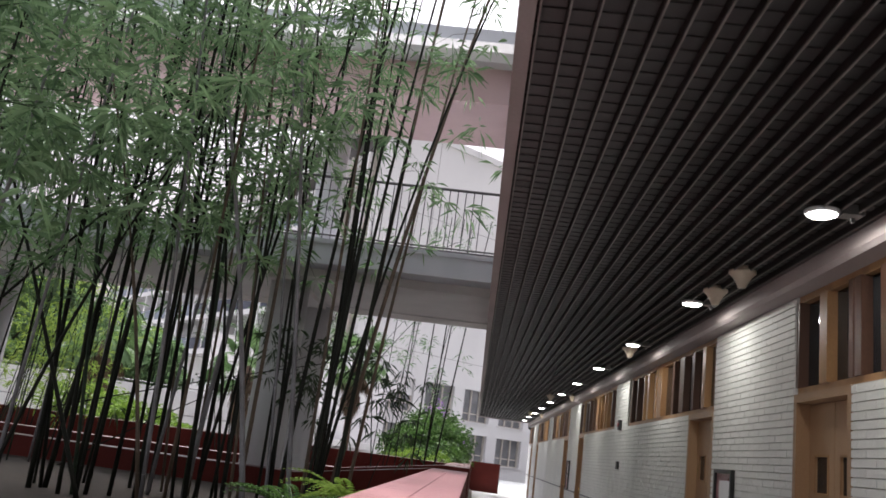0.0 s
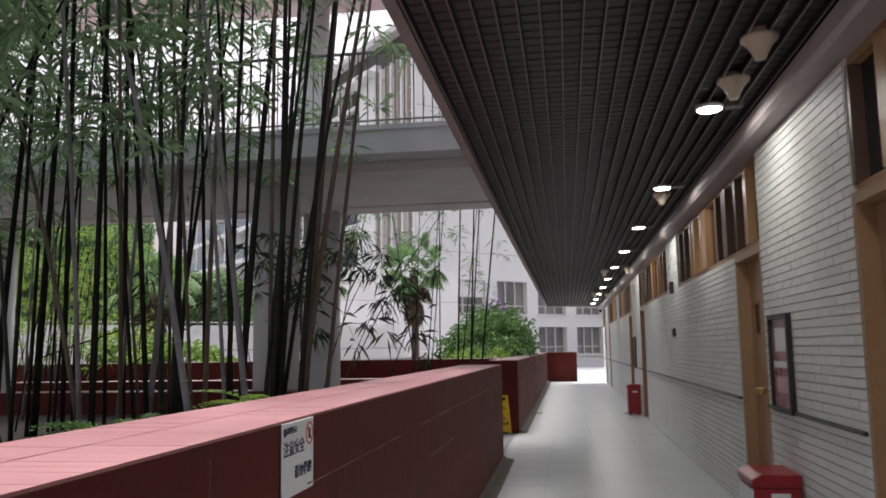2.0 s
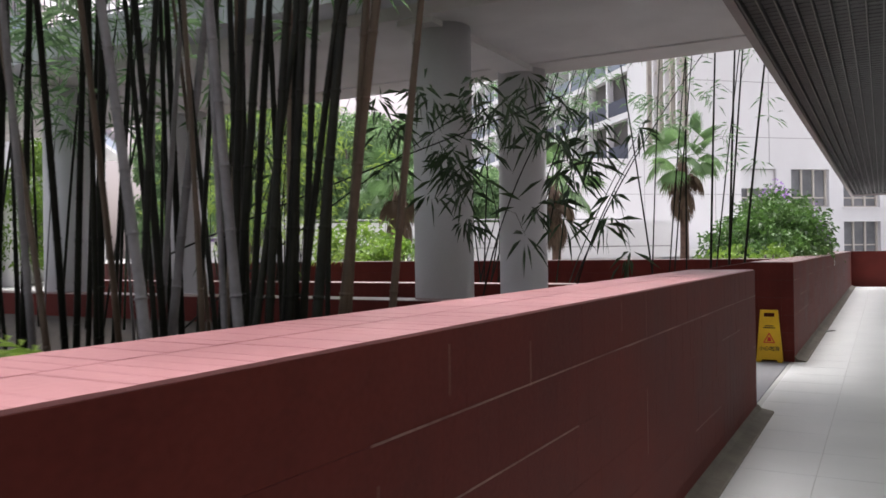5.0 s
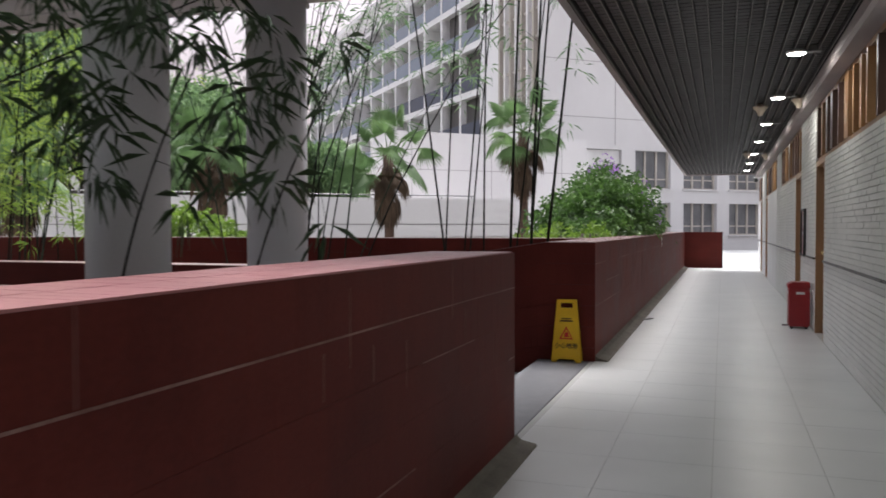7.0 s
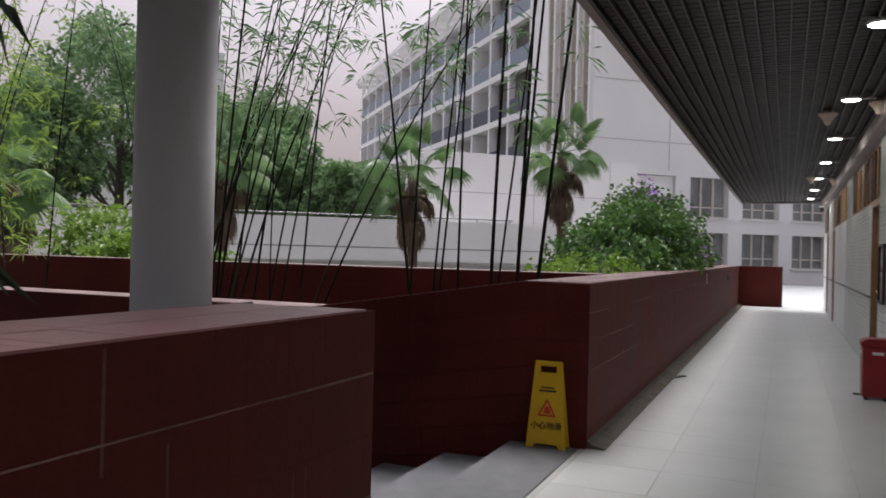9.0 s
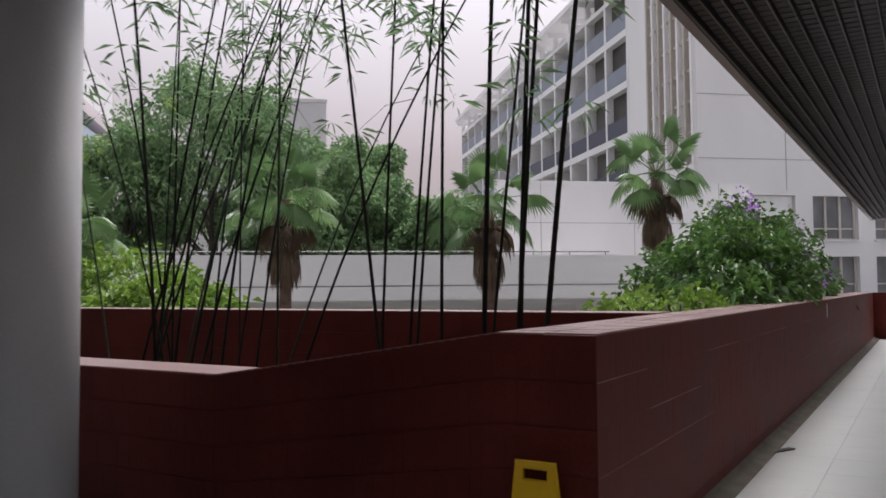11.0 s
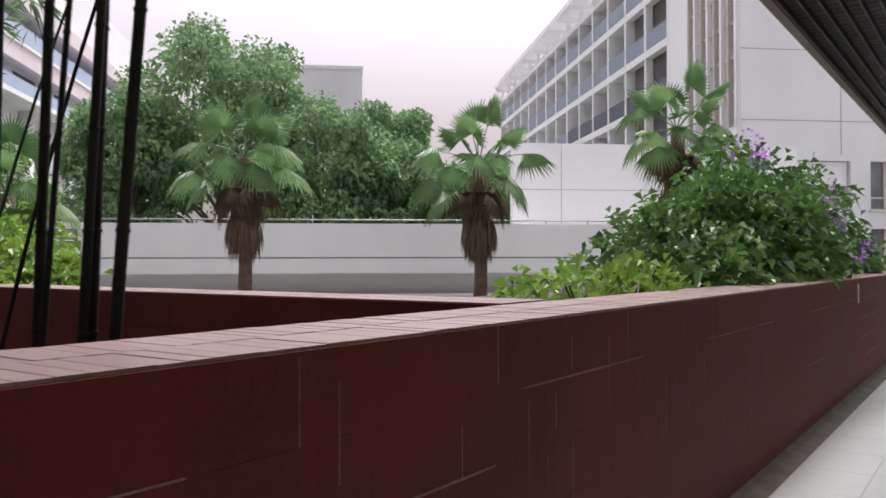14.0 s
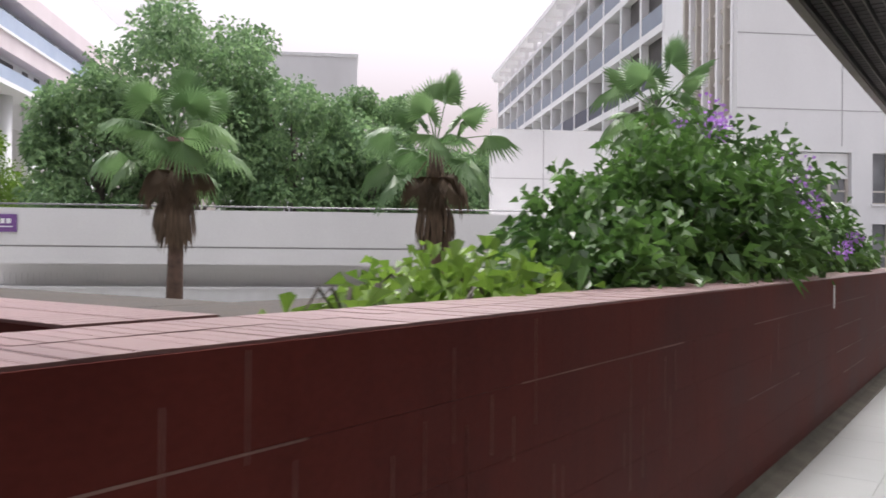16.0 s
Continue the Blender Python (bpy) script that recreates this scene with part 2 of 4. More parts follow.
NAVYPANEL = surface("navy_balcony_panel", (0.02, 0.03, 0.06), (0.05, 0.06, 0.1), 0.5, 0.4, 0.03)
WINFRAME = surface("cream_window_frame", (0.4, 0.365, 0.32), (0.5, 0.46, 0.41), 3, 0.5, 0.05)
FARGLASS = surface("far_window_glass", (0.1, 0.105, 0.11), (0.24, 0.24, 0.25), 0.7, 0.12, 0.02)
# Shade of unlit interiors behind far windows, put into a dark base colour.
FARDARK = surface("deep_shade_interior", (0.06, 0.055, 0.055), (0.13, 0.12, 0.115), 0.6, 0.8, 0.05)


# ---- building blocks ----
class Shape:
    """Collects faces for one mesh."""

    def __init__(self):
        self.v, self.f = [], []

    def box(self, lo, hi, m=None):
        k = len(self.v)
        for x, y, z in ((0, 0, 0), (1, 0, 0), (1, 1, 0), (0, 1, 0), (0, 0, 1), (1, 0, 1), (1, 1, 1), (0, 1, 1)):
            p = Vector((hi[0] if x else lo[0], hi[1] if y else lo[1], hi[2] if z else lo[2]))
            self.v.append(m @ p if m else p)
        self.f += [tuple(k + i for i in q) for q in ((0, 3, 2, 1), (4, 5, 6, 7), (0, 1, 5, 4), (1, 2, 6, 5), (2, 3, 7, 6), (3, 0, 4, 7))]
        return self

    def prism(self, outline, lo, hi, m=None):
        """outline in x and z, pushed along y from lo to hi."""
        k, c = len(self.v), len(outline)
        for y in (lo, hi):
            for x, z in outline:
                p = Vector((x, y, z))
                self.v.append(m @ p if m else p)
        self.f.append(tuple(k + i for i in range(c)))
        self.f.append(tuple(k + c + i for i in reversed(range(c))))
        self.f += [(k + (i + 1) % c, k + i, k + c + i, k + c + (i + 1) % c) for i in range(c)]
        return self

    def tube(self, points, radii, n=8, caps=True):
        k0 = len(self.v)
        for i, (p, r) in enumerate(zip(points, radii)):
            p = Vector(p)
            d = (Vector(points[min(i + 1, len(points) - 1)]) - Vector(points[max(i - 1, 0)])).normalized()
            a = d.orthogonal().normalized() if abs(d.z) < 0.95 else Vector((1, 0, 0)).cross(d).normalized()
            b = d.cross(a)
            for j in range(n):
                w = 2 * math.pi * j / n
                self.v.append(p + r * (math.cos(w) * a + math.sin(w) * b))
        for i in range(len(points) - 1):
            for j in range(n):
                q = k0 + i * n
                self.f.append((q + j, q + (j + 1) % n, q + n + (j + 1) % n, q + n + j))
        if caps:
            self.f.append(tuple(k0 + j for j in reversed(range(n))))
            self.f.append(tuple(k0 + (len(points) - 1) * n + j for j in range(n)))
        return self

    def leaves(self, base, along, side, length, width, droop=0.25):
        """Folded narrow blades; arrays of base points, directions and widths' directions."""
        k = len(self.v)
        mid = base + along * (length * 0.45)[:, None]
        down = np.array((0.0, 0.0, -1.0))
        tip = base + along * length[:, None] + down * (length * droop)[:, None]
        lift = np.array((0.0, 0.0, 1.0)) * (width * 0.25)[:, None]
        left, right = mid + side * (width * 0.5)[:, None] + lift, mid - side * (width * 0.5)[:, None] + lift
        pts = np.stack((base, left, tip, right), axis=1).reshape(-1, 3)
        self.v += [tuple(p) for p in pts.tolist()]
        self.f += [q for i in range(len(base)) for q in ((k + 4 * i, k + 4 * i + 2, k + 4 * i + 1), (k + 4 * i, k + 4 * i + 3, k + 4 * i + 2))]
        return self

    def mesh(self, name, mat, smooth=False):
        me = bpy.data.meshes.new(name)
        me.from_pydata([tuple(p) for p in self.v], [], self.f)
        me.materials.append(mat)
        if smooth:
            me.shade_smooth()
        me.update()
        return me


def part(name, shape, mat, parent, label="", smooth=False, kind=""):
    ob = new(name, shape.mesh(name, mat, smooth) if isinstance(shape, Shape) else shape)
    ob.parent = parent
    return tagged(ob, label, kind=kind)


def thing(name, label, category, at=None, group="", kind=""):
    ob = new(name)
    ob.empty_display_size = 0.1
    if at is not None:
        ob.matrix_world = at
    return tagged(ob, label, category, group, kind)


def solid(name, shape, mat, label, category, kind="structure", smooth=False, group=""):
    return tagged(new(name, shape.mesh(name, mat, smooth)), label, category, group, kind)


def softened(ob, width, segments=2):
    """Rounds the edges of a box-like mesh."""
    bm = bmesh.new()
    bm.from_mesh(ob.data)
    bmesh.ops.bevel(bm, geom=bm.edges[:], offset=width, segments=segments, affect="EDGES", clamp_overlap=True)
    bm.to_mesh(ob.data)
    bm.free()
    return ob


def writing(text, size, mat, parent, at, name="lettering", label=""):
    cu = bpy.data.curves.new(name, "FONT")
    cu.body, cu.size, cu.align_x, cu.align_y, cu.extrude = text, size, "CENTER", "CENTER", 0.0008
    cu.offset = size * 0.012
    tmp = bpy.data.objects.new(name, cu)
    scene.collection.objects.link(tmp)
    me = bpy.data.meshes.new_from_object(tmp.evaluated_get(bpy.context.evaluated_depsgraph_get()))
    bpy.data.objects.remove(tmp)
    me.materials.clear()
    me.materials.append(mat)
    ob = new(name, me)
    ob.parent = parent
    ob.matrix_basis = at
    return tagged(ob, label)


rng = np.random.default_rng(7)
B = lambda lo, hi, m=None: Shape().box(lo, hi, m)


# ---- setting: ground, floor, ceiling ----
XW, XF, XB = 2.378, 0.047, -0.45          # corridor wall face, parapet faces
A_END, B_START, B_END, TOP = 13.44, 16.77, 36.97, 1.192
LOW, LOWTOP = -0.6, 0.9                   # lower walk, its side walls
SOUTH = -4.0

solid("ground", B((-400, -200, -0.9), (400, 600, LOW - 0.02)), PAVING, "grey paved ground reaching far off", "ground")
floor = solid("floor", B((XF - 0.044, SOUTH, -0.25), (XW + 0.2, 37.2, -0.004)), JOINT_PALE, "pale jointed bed under square floor tiles", "floor")
solid("terrace", B((-1.5, 37.21, -0.25), (14, 60, -0.004)), FLOOR, "pale open terrace past the corridor end", "terrace")
solid("ceiling_board", B((0.15, SOUTH, 3.16), (XW, 36.2, 3.2)), VOIDBLACK, "black board above the open blade ceiling", "ceiling")
LANE, LANES = 0.108, 20
sh = Shape()
for k in range(int((36.2 - SOUTH) / LANE)):
    y = SOUTH + 0.1 + LANE * k
    sh.box((0.15, y, 3.079), (2.235, y + 0.003, 3.0835))
for k in range(LANES):
    x = 0.165 + LANE * k
    sh.box((x - 0.006, SOUTH, 3.042), (x + 0.006, 36.2, 3.13))
    if k < LANES - 1:
        sh.box((x + 0.008, SOUTH, 3.085), (x + LANE - 0.008, 36.2, 3.092))
solid("ceiling", sh, SLAT, "black blade ceiling in long narrow lanes", "ceiling")
sh = Shape()
for k in range(LANES):
    x = 0.165 + LANE * k
    sh.box((x - 0.003, SOUTH, 3.034), (x + 0.003, 36.2, 3.0419))
solid("ceiling_trim", sh, SLAT_EDGE, "thin grey lips under the ceiling blades", "trim")
solid("ceiling_edge", B((0.085, SOUTH, 3.03), (0.15, 36.3, 3.6)), EDGEPAINT, "painted edge beam along the open side", "trim")
solid("ceiling_end", B((0.15, 36.2, 3.03), (XW + 0.2, 36.3, 3.6)), BEAMPAINT, "painted beam closing the ceiling end", "trim")
solid("upper_storeys", B((0.087, SOUTH, 3.6), (9, 36.28, 10.4)), BEAMPAINT, "painted upper storeys above the corridor", "wall")
solid("wall_south", B((-0.5, SOUTH - 0.2, -0.6), (9, SOUTH, 3.6)), PAINT, "plain white wall closing the corridor start", "wall")
solid("cornice", Shape().prism([(2.235, 3.03), (2.235, 2.93), (2.26, 2.9), (2.6, 2.9), (2.6, 3.03)], SOUTH, 36.2), BEAMPAINT, "grey-pink cornice beam along the rooms' wall", "trim")

# ---- rooms behind the wall ----
solid("room_floor", B((XW + 0.21, SOUTH, -0.25), (8, 37, 0.0)), GROUT, "plain dark floor of the rooms", "floor")
solid("room_wall", B((7.8, SOUTH, 0), (8, 37, 3.6)), BEAMPAINT, "plain far wall of the unlit rooms", "wall")
solid("room_ceiling", B((XW + 0.24, SOUTH, 3.2), (8, 37, 3.3)), BEAMPAINT, "plain ceiling of the unlit rooms", "ceiling")
solid("room_end", B((XW + 0.24, 37.0, 0), (8, 37.2, 3.6)), PAINT, "plain white end wall of the rooms", "wall")

MODULE, FIRST, SILL = 12.45, 9.5, 2.17


def clerestory(number, y0, y1, cuts, doorway):
    """A strip window under the cornice: frame, posts in three browns and glass; doorway: over a door."""
    win = thing("window_%d" % number, "brown wooden strip window with dark glass under the cornice", "window", pose(XW + 0.06, y0, SILL), kind="structure")
    w, hgt = y1 - y0, 2.9 - SILL
    fr = Shape().box((-0.03, 0, 0), (0.09, w, 0.05)).box((-0.03, 0, hgt - 0.05), (0.09, w, hgt))
    part("window_frame", fr, WOOD, win)
    x = 0.0
    for i, (a, wide, mat) in enumerate(cuts):
        part("window_post", B((-0.05, a * w, 0.05), (0.08, a * w + wide, hgt - 0.05)), mat, win)
    edges = [0.0] + [a * w + wide for a, wide, _ in cuts]
    ends = [a * w for a, _, _ in cuts] + [w]
    for a, b in zip(edges, ends):
        if b - a > 0.03:
            part("pane", B((0.02, a + 0.004, 0.052), (0.026, b - 0.004, hgt - 0.052)), GLASS, win)
    return win


CUTS = [(0.0, 0.1, WOOD_DARK), (0.12, 0.07, WOOD_DARK), (0.25, 0.07, WOOD_WARM), (0.33, 0.12, WOOD_WARM), (0.45, 0.06, WOOD_WARM), (0.54, 0.26, WOOD), (0.72, 0.08, WOOD_DARK), (0.85, 0.2, WOOD_DARK), (0.97, 0.09, WOOD_DARK)]
CUTS_R = [(1 - a - 0.06, b, m) for a, b, m in reversed(CUTS)]
DOORCUTS = [(0.0, 0.06, WOOD_DARK), (0.42, 0.12, WOOD), (0.94, 0.05, WOOD_DARK)]
piers, lows, doors, wins = [], [], [], []
for k in range(-1, 3):
    o = FIRST + MODULE * k
    for a, b, what in ((0, 0.95, "door"), (0.95, 4.6, "win"), (4.6, 5.75, "pier"), (5.75, 9.5, "win"), (9.5, 10.42, "door"), (10.42, 12.45, "pier")):
        y0, y1 = o + a, min(o + b, 37.0)
        if y0 > 36.9:
            continue
        {"door": doors, "win": wins, "pier": piers}[what].append((y0, y1))
lows = [(a, b) for a, b in wins]
number = 0
for j, (a, b) in enumerate(wins):
    number += 1
    clerestory(number, a, b, CUTS_R if j % 2 == 0 else CUTS, False)
for a, b in doors:
    number += 1
    clerestory(number, a, b, DOORCUTS, True)

# brick runs: painted joints behind, bricks proud of them
COURSE, BL, BT = 0.0555, 0.245, 0.012
brick_mesh = B((-BT, 0.003, 0.004), (0.02, BL - 0.003, COURSE - 0.004)).mesh("brick", BRICK_OB)
wall_runs = []
for i, (a, b, top) in enumerate([(a, b, 2.9) for a, b in piers] + [(a, b, SILL) for a, b in lows]):
    w = solid("wall_east_%d" % (i + 1), B((XW + BT, a, 0), (XW + 0.24, b, top)), WALLBACK, "white painted brick wall of the corridor", "wall")
    wall_runs.append((w, a, b, top))
for w, a, b, top in wall_runs:
    sh = Shape()
    if b < 3 or a > 27:
        sh.box((XW, a, 0), (XW + 0.012, b, top))
        part("brick_facing", sh, PAINT, w)
        continue
    for row in range(int(top / COURSE)):
        z, off = row * COURSE, (0.5 * BL if row % 2 else 0.0)
        y = a - off
        while y < b - 0.01:
            y0, y1 = max(y, a), min(y + BL, b)
            if y1 - y0 > 0.02 and not (7.6 < a < 8.0 or 7.5 < a < 7.6 or (abs(a - 7.47) < 0.02 and y0 > 7.6 and y1 - y0 > BL - 0.01 and z > 0.6)):
                sh.box((XW + rng.uniform(-0.0015, 0.0015), y0 + 0.003, z + 0.004), (XW + 0.02, y1 - 0.003, z + COURSE - 0.004))
            elif y1 - y0 > 0.02:
                ob = new("brick", brick_mesh)
                ob.parent = w
                ob.matrix_basis = pose(XW + BT, y0, z)
            y += BL
    if sh.v:
        part("brick_facing", sh, BRICK, w, kind="stuff")
for i, (a, b) in enumerate([(a, b) for _, a, b, _ in wall_runs if b > 4]):
    solid("conduit_%d" % (i + 1), Shape().tube([(XW - 0.012, a + 0.02, 0.945), (XW - 0.012, b - 0.02, 0.945)], [0.014, 0.014], 8), BLACKP, "thin dark conduit pipe along the brick wall", "conduit")


def double_door(number, y0, y1):
    d = thing("door_%d" % number, "closed tan double door with small glazed panels", "door", pose(XW + 0.1, y0, 0), kind="structure")
    w, hgt = y1 - y0, SILL
    part("door_frame", Shape().box((-0.1, 0, 0), (0.06, 0.05, hgt)).box((-0.1, w - 0.05, 0), (0.06, w, hgt)).box((-0.1, 0.05, hgt - 0.06), (0.06, w - 0.05, hgt)), DOORWOOD, d)
    half = (w - 0.1) / 2
    for s in (0, 1):
        a = 0.05 + s * half + 0.003
        b = a + half - 0.006
        va, vb, z0, z1 = a + 0.1, b - 0.1, 1.5, 1.74
        leaf = Shape().box((0, a, 0.01), (0.04, va, hgt - 0.065)).box((0, vb, 0.01), (0.04, b, hgt - 0.065)).box((0, va, 0.01), (0.04, vb, z0)).box((0, va, z1), (0.04, vb, hgt - 0.065))
        lf = part("door_leaf", leaf, DOORWOOD, d)
        part("glazing", B((0.014, va, z0), (0.022, vb, z1)), GLASS, lf)
        part("glazing_bead", Shape().box((-0.006, va - 0.015, z0 - 0.015), (0, vb + 0.015, z0)).box((-0.006, va - 0.015, z1), (0, vb + 0.015, z1 + 0.015)).box((-0.006, va - 0.015, z0), (0, va, z1)).box((-0.006, vb, z0), (0, vb + 0.015, z1)), WOOD, lf)
        hy = b - 0.045 if s == 0 else a + 0.045
        part("door_handle", Shape().tube([(0, hy, 1.03), (-0.03, hy, 1.03), (-0.05, hy, 1.03), (-0.075, hy, 1.03)], [0.012, 0.012, 0.03, 0.018], 12), BRASS, lf, "round brass knob", True)
    return d


for i, (a, b) in enumerate(doors):
    double_door(i + 1, a, b)

# floor tiles, four across
tile_mesh = B((0.002, 0.002, -0.005), (0.578, 0.598, 0.0)).mesh("tile", FLOOR)
for j in range(int(41.2 / 0.6) + 1):
    for i in range(4):
        if SOUTH + 0.6 * (j + 1) < 37.3:
            ob = new("tile", tile_mesh)
            ob.parent = floor
            ob.matrix_basis = pose(XF + 0.003 + 0.5805 * i, SOUTH + 0.6 * j, 0)

# ---- parapets clad in narrow maroon tiles ----
PT, TH, TP = 0.065, 0.212, 0.008


def clad(shape, a0, a1, at, z0, z1, axis, out, slope=None):
    """Upright narrow tiles on one face; axis 'x' or 'y' runs along the wall, out is the face's sign."""
    n = int((a1 - a0) / PT)
    for i in range(n):
        p = a0 + i * PT
        top = z1 if slope is None else slope(p + PT / 2)
        z = top
        while z > z0 + 0.03:
            b = max(z - TH, z0)
            j = rng.uniform(-0.0003, 0.0003)
            lo, hi = (min(at, at + out * (TP + j)), max(at, at + out * (TP + j)))
            if axis == "y":
                shape.box((lo, p + 0.0002, b + 0.0006), (hi, p + PT - 0.0002, z - 0.0006))
            else:
                shape.box((p + 0.0002, lo, b + 0.0035), (p + PT - 0.0002, hi, z - 0.0006))
            z -= TH
    return shape


def lime(parent, a0, a1, at, axis, out, n, level=True):
    """Pale mortar lines between the tile courses and thin lime runs below them."""
    sh = Shape()

    def strip(p0, p1, z0, z1, o1):
        lo, hi = min(at, o1), max(at, o1)
        sh.box((lo, p0, z0), (hi, p1, z1)) if axis == "y" else sh.box((p0, lo, z0), (p1, hi, z1))

    for k in range(1, 5 if level else 1):
        p = a0
        while p < a1:
            q = min(p + rng.uniform(0.3, 1.6), a1)
            if rng.random() < (0.6, 0.25, 0.4, 0.25)[k - 1]:
                strip(p, q, TOP - TH * k - 0.002 - rng.uniform(0, 0.004), TOP - TH * k + 0.002, at + out * (TP + 0.0016))
            p = q
    for _ in range(n):
        p = a0 + PT * int(rng.uniform(0, (a1 - a0) / PT))
        z1 = TOP - TH * rng.integers(0, 3) - rng.uniform(0, 0.1)
        strip(p - 0.0016, p + 0.0016, z1 - rng.uniform(0.1, 0.3), z1, at + out * (TP + 0.0012))
    part("mortar_joint", sh, LIME, parent, "pale mortar lines", kind="stuff")


def coping(shape, y0, y1, z=TOP):
    n = int((y1 - y0) / PT)
    wide = (XF - XB) / 2
    for i in range(n):
        for s in (0, 1):
            p = y0 + i * PT + (PT / 2 if s else 0)
            shape.box((XB + s * wide + 0.003, p + 0.0008, z), (XB + (s + 1) * wide - 0.003 + (TP if s else 0), p + PT - 0.0008, z + 0.007 + rng.uniform(-0.0003, 0.0003)))
    return shape


pa = solid("parapet_wall_a", B((XB, SOUTH, LOW), (XF, A_END, TOP)), MORTAR, "maroon tiled parapet wall along the planted court", "parapet")
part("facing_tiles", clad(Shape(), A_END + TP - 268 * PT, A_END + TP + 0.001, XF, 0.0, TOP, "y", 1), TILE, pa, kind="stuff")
part("end_tiles", clad(Shape(), XF - 7 * PT, XF + 0.001, A_END, LOW, TOP, "x", 1), TILE, pa, kind="stuff")
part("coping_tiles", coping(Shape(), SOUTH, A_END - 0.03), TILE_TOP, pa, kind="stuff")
pb = solid("parapet_wall_b", B((XB, B_START, LOW), (XF, B_END + 0.3, TOP)), MORTAR, "maroon tiled parapet wall past the steps", "parapet")
part("facing_tiles", clad(Shape(), B_START - 0.009, B_END, XF, 0.0, TOP, "y", 1), TILE, pb, kind="stuff")
part("coping_tiles", coping(Shape(), 26.0, B_END), TILE_TOP_GREY, pb, kind="stuff")
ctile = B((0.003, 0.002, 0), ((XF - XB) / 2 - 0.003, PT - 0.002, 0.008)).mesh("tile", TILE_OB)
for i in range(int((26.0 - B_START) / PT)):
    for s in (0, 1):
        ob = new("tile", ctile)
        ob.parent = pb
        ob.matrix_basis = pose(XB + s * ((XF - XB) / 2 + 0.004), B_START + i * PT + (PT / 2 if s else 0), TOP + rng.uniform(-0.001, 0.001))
lime(pa, SOUTH, A_END, XF, "y", 1, 45)
lime(pb, B_START, B_END, XF, "y", 1, 30)
lime(pb, 18.4, 22.0, XF, "y", 1, 26, False)
pe = solid("parapet_wall_end", B((XF + 0.002, B_END, -0.2), (1.27, B_END + 0.3, TOP)), MORTAR, "maroon tiled parapet wall across the corridor end", "parapet")
part("facing_tiles", clad(Shape(), XF + 0.01, 1.27, B_END, 0.0, TOP, "x", -1), TILE, pe, kind="stuff")
part("coping_tiles", B((XF + 0.01, B_END - 0.006, TOP), (1.275, B_END + 0.3, TOP + 0.008)), TILE_TOP_GREY, pe)
for nm, y0, y1 in (("skirting_a", SOUTH, A_END + 0.06), ("skirting_b", B_START, B_END)):
    solid(nm, Shape().prism([(XF + 0.009, 0.0), (XF + 0.14, 0.0), (XF + 0.13, 0.012), (XF + 0.04, 0.03), (XF + 0.009, 0.06)], y0, y1), SKIRT, "dark worn cement fillet at the parapet foot", "skirting")


def drop(x):
    """Height of the stair walls: falls with the steps, then level."""
    t = min(max((XB - x) / 1.9, 0.0), 1.0)
    return TOP + (LOWTOP - TOP) * t


def stair_wall(name, y0, y1, face, out):
    outline = [(XB, LOW), (XB, TOP), (XB - 1.9, LOWTOP), (-14, LOWTOP), (-14, LOW)]
    w = solid(name, Shape().prism(outline, y0, y1), TILE, "maroon tiled wall falling along the garden steps", "wall")
    part("facing_tiles", clad(Shape(), (XB if out > 0 else XF) - 102 * PT, (XB if out > 0 else XF) + 0.001, face, LOW, TOP, "x", out, drop), TILE, w, kind="stuff")
    cop = [(XB, TOP), (XB, TOP + 0.008), (XB - 1.9, LOWTOP + 0.008), (-14, LOWTOP + 0.008), (-14, LOWTOP), (XB - 1.9, LOWTOP)]
    part("coping_tiles", Shape().prism(cop, y0, y1), TILE_TOP_GREY, w)
    return w


stair_wall("wall_steps_south", A_END - 0.42, A_END, A_END, 1)
stair_wall("wall_steps_north", B_START, B_START + 0.42, B_START, -1)
pw = solid("planter_wall", B((-16, 19.66, LOW), (XB - 0.004, 20.1, TOP)), MORTAR, "maroon tiled planter wall beyond the bamboo bed", "planter wall")
part("facing_tiles", clad(Shape(), -12, XB - 0.01, 19.66, 0.4, TOP, "x", -1), TILE, pw, kind="stuff")
sh = Shape()
for i in range(int(11.5 / PT)):
    sh.box((-11.96 + i * PT, 19.655, TOP), (-11.96 + i * PT + PT - 0.004, 19.86, TOP + 0.008)).box((-11.96 + i * PT, 19.868, TOP), (-11.96 + i * PT + PT - 0.004, 20.1, TOP + 0.008))
part("coping_tiles", sh, TILE_TOP_GREY, pw, kind="stuff")

steps = thing("garden_steps", "grey granite steps going down to the garden walk", "steps", kind="structure")
for i in range(4):
    softened(part("step", B((XF - 0.045 - 0.53 * (i + 1), A_END + 0.011, LOW), (XF - 0.045 - 0.53 * i, B_START - 0.011, -0.002 - 0.15 * i)), STEP, steps), 0.008)
solid("lower_walk", B((-14, A_END + 0.01, LOW - 0.1), (XF - 2.0, B_START - 0.01, LOW + 0.001)), STEP, "grey paved walk at the foot of the steps", "walk")
solid("soil_south", B((-14, SOUTH, LOW), (XB - 0.004, A_END - 0.43, 0.62)), SOIL, "dark soil of the bamboo bed", "soil")
solid("soil_north", B((-14, B_START + 0.43, LOW), (XB - 0.004, 19.65, -0.3)), SOIL, "dark soil between the tiled walls", "soil")
solid("soil_hedge", B((-14, 20.11, LOW), (-3.21, 22.4, 1.02)), SOIL, "dark soil of the narrow shrub bed", "soil")
solid("soil_bush", B((-3.2, 20.11, LOW), (XB - 0.004, 34, 1.02)), SOIL, "dark soil of the raised shrub bed", "soil")

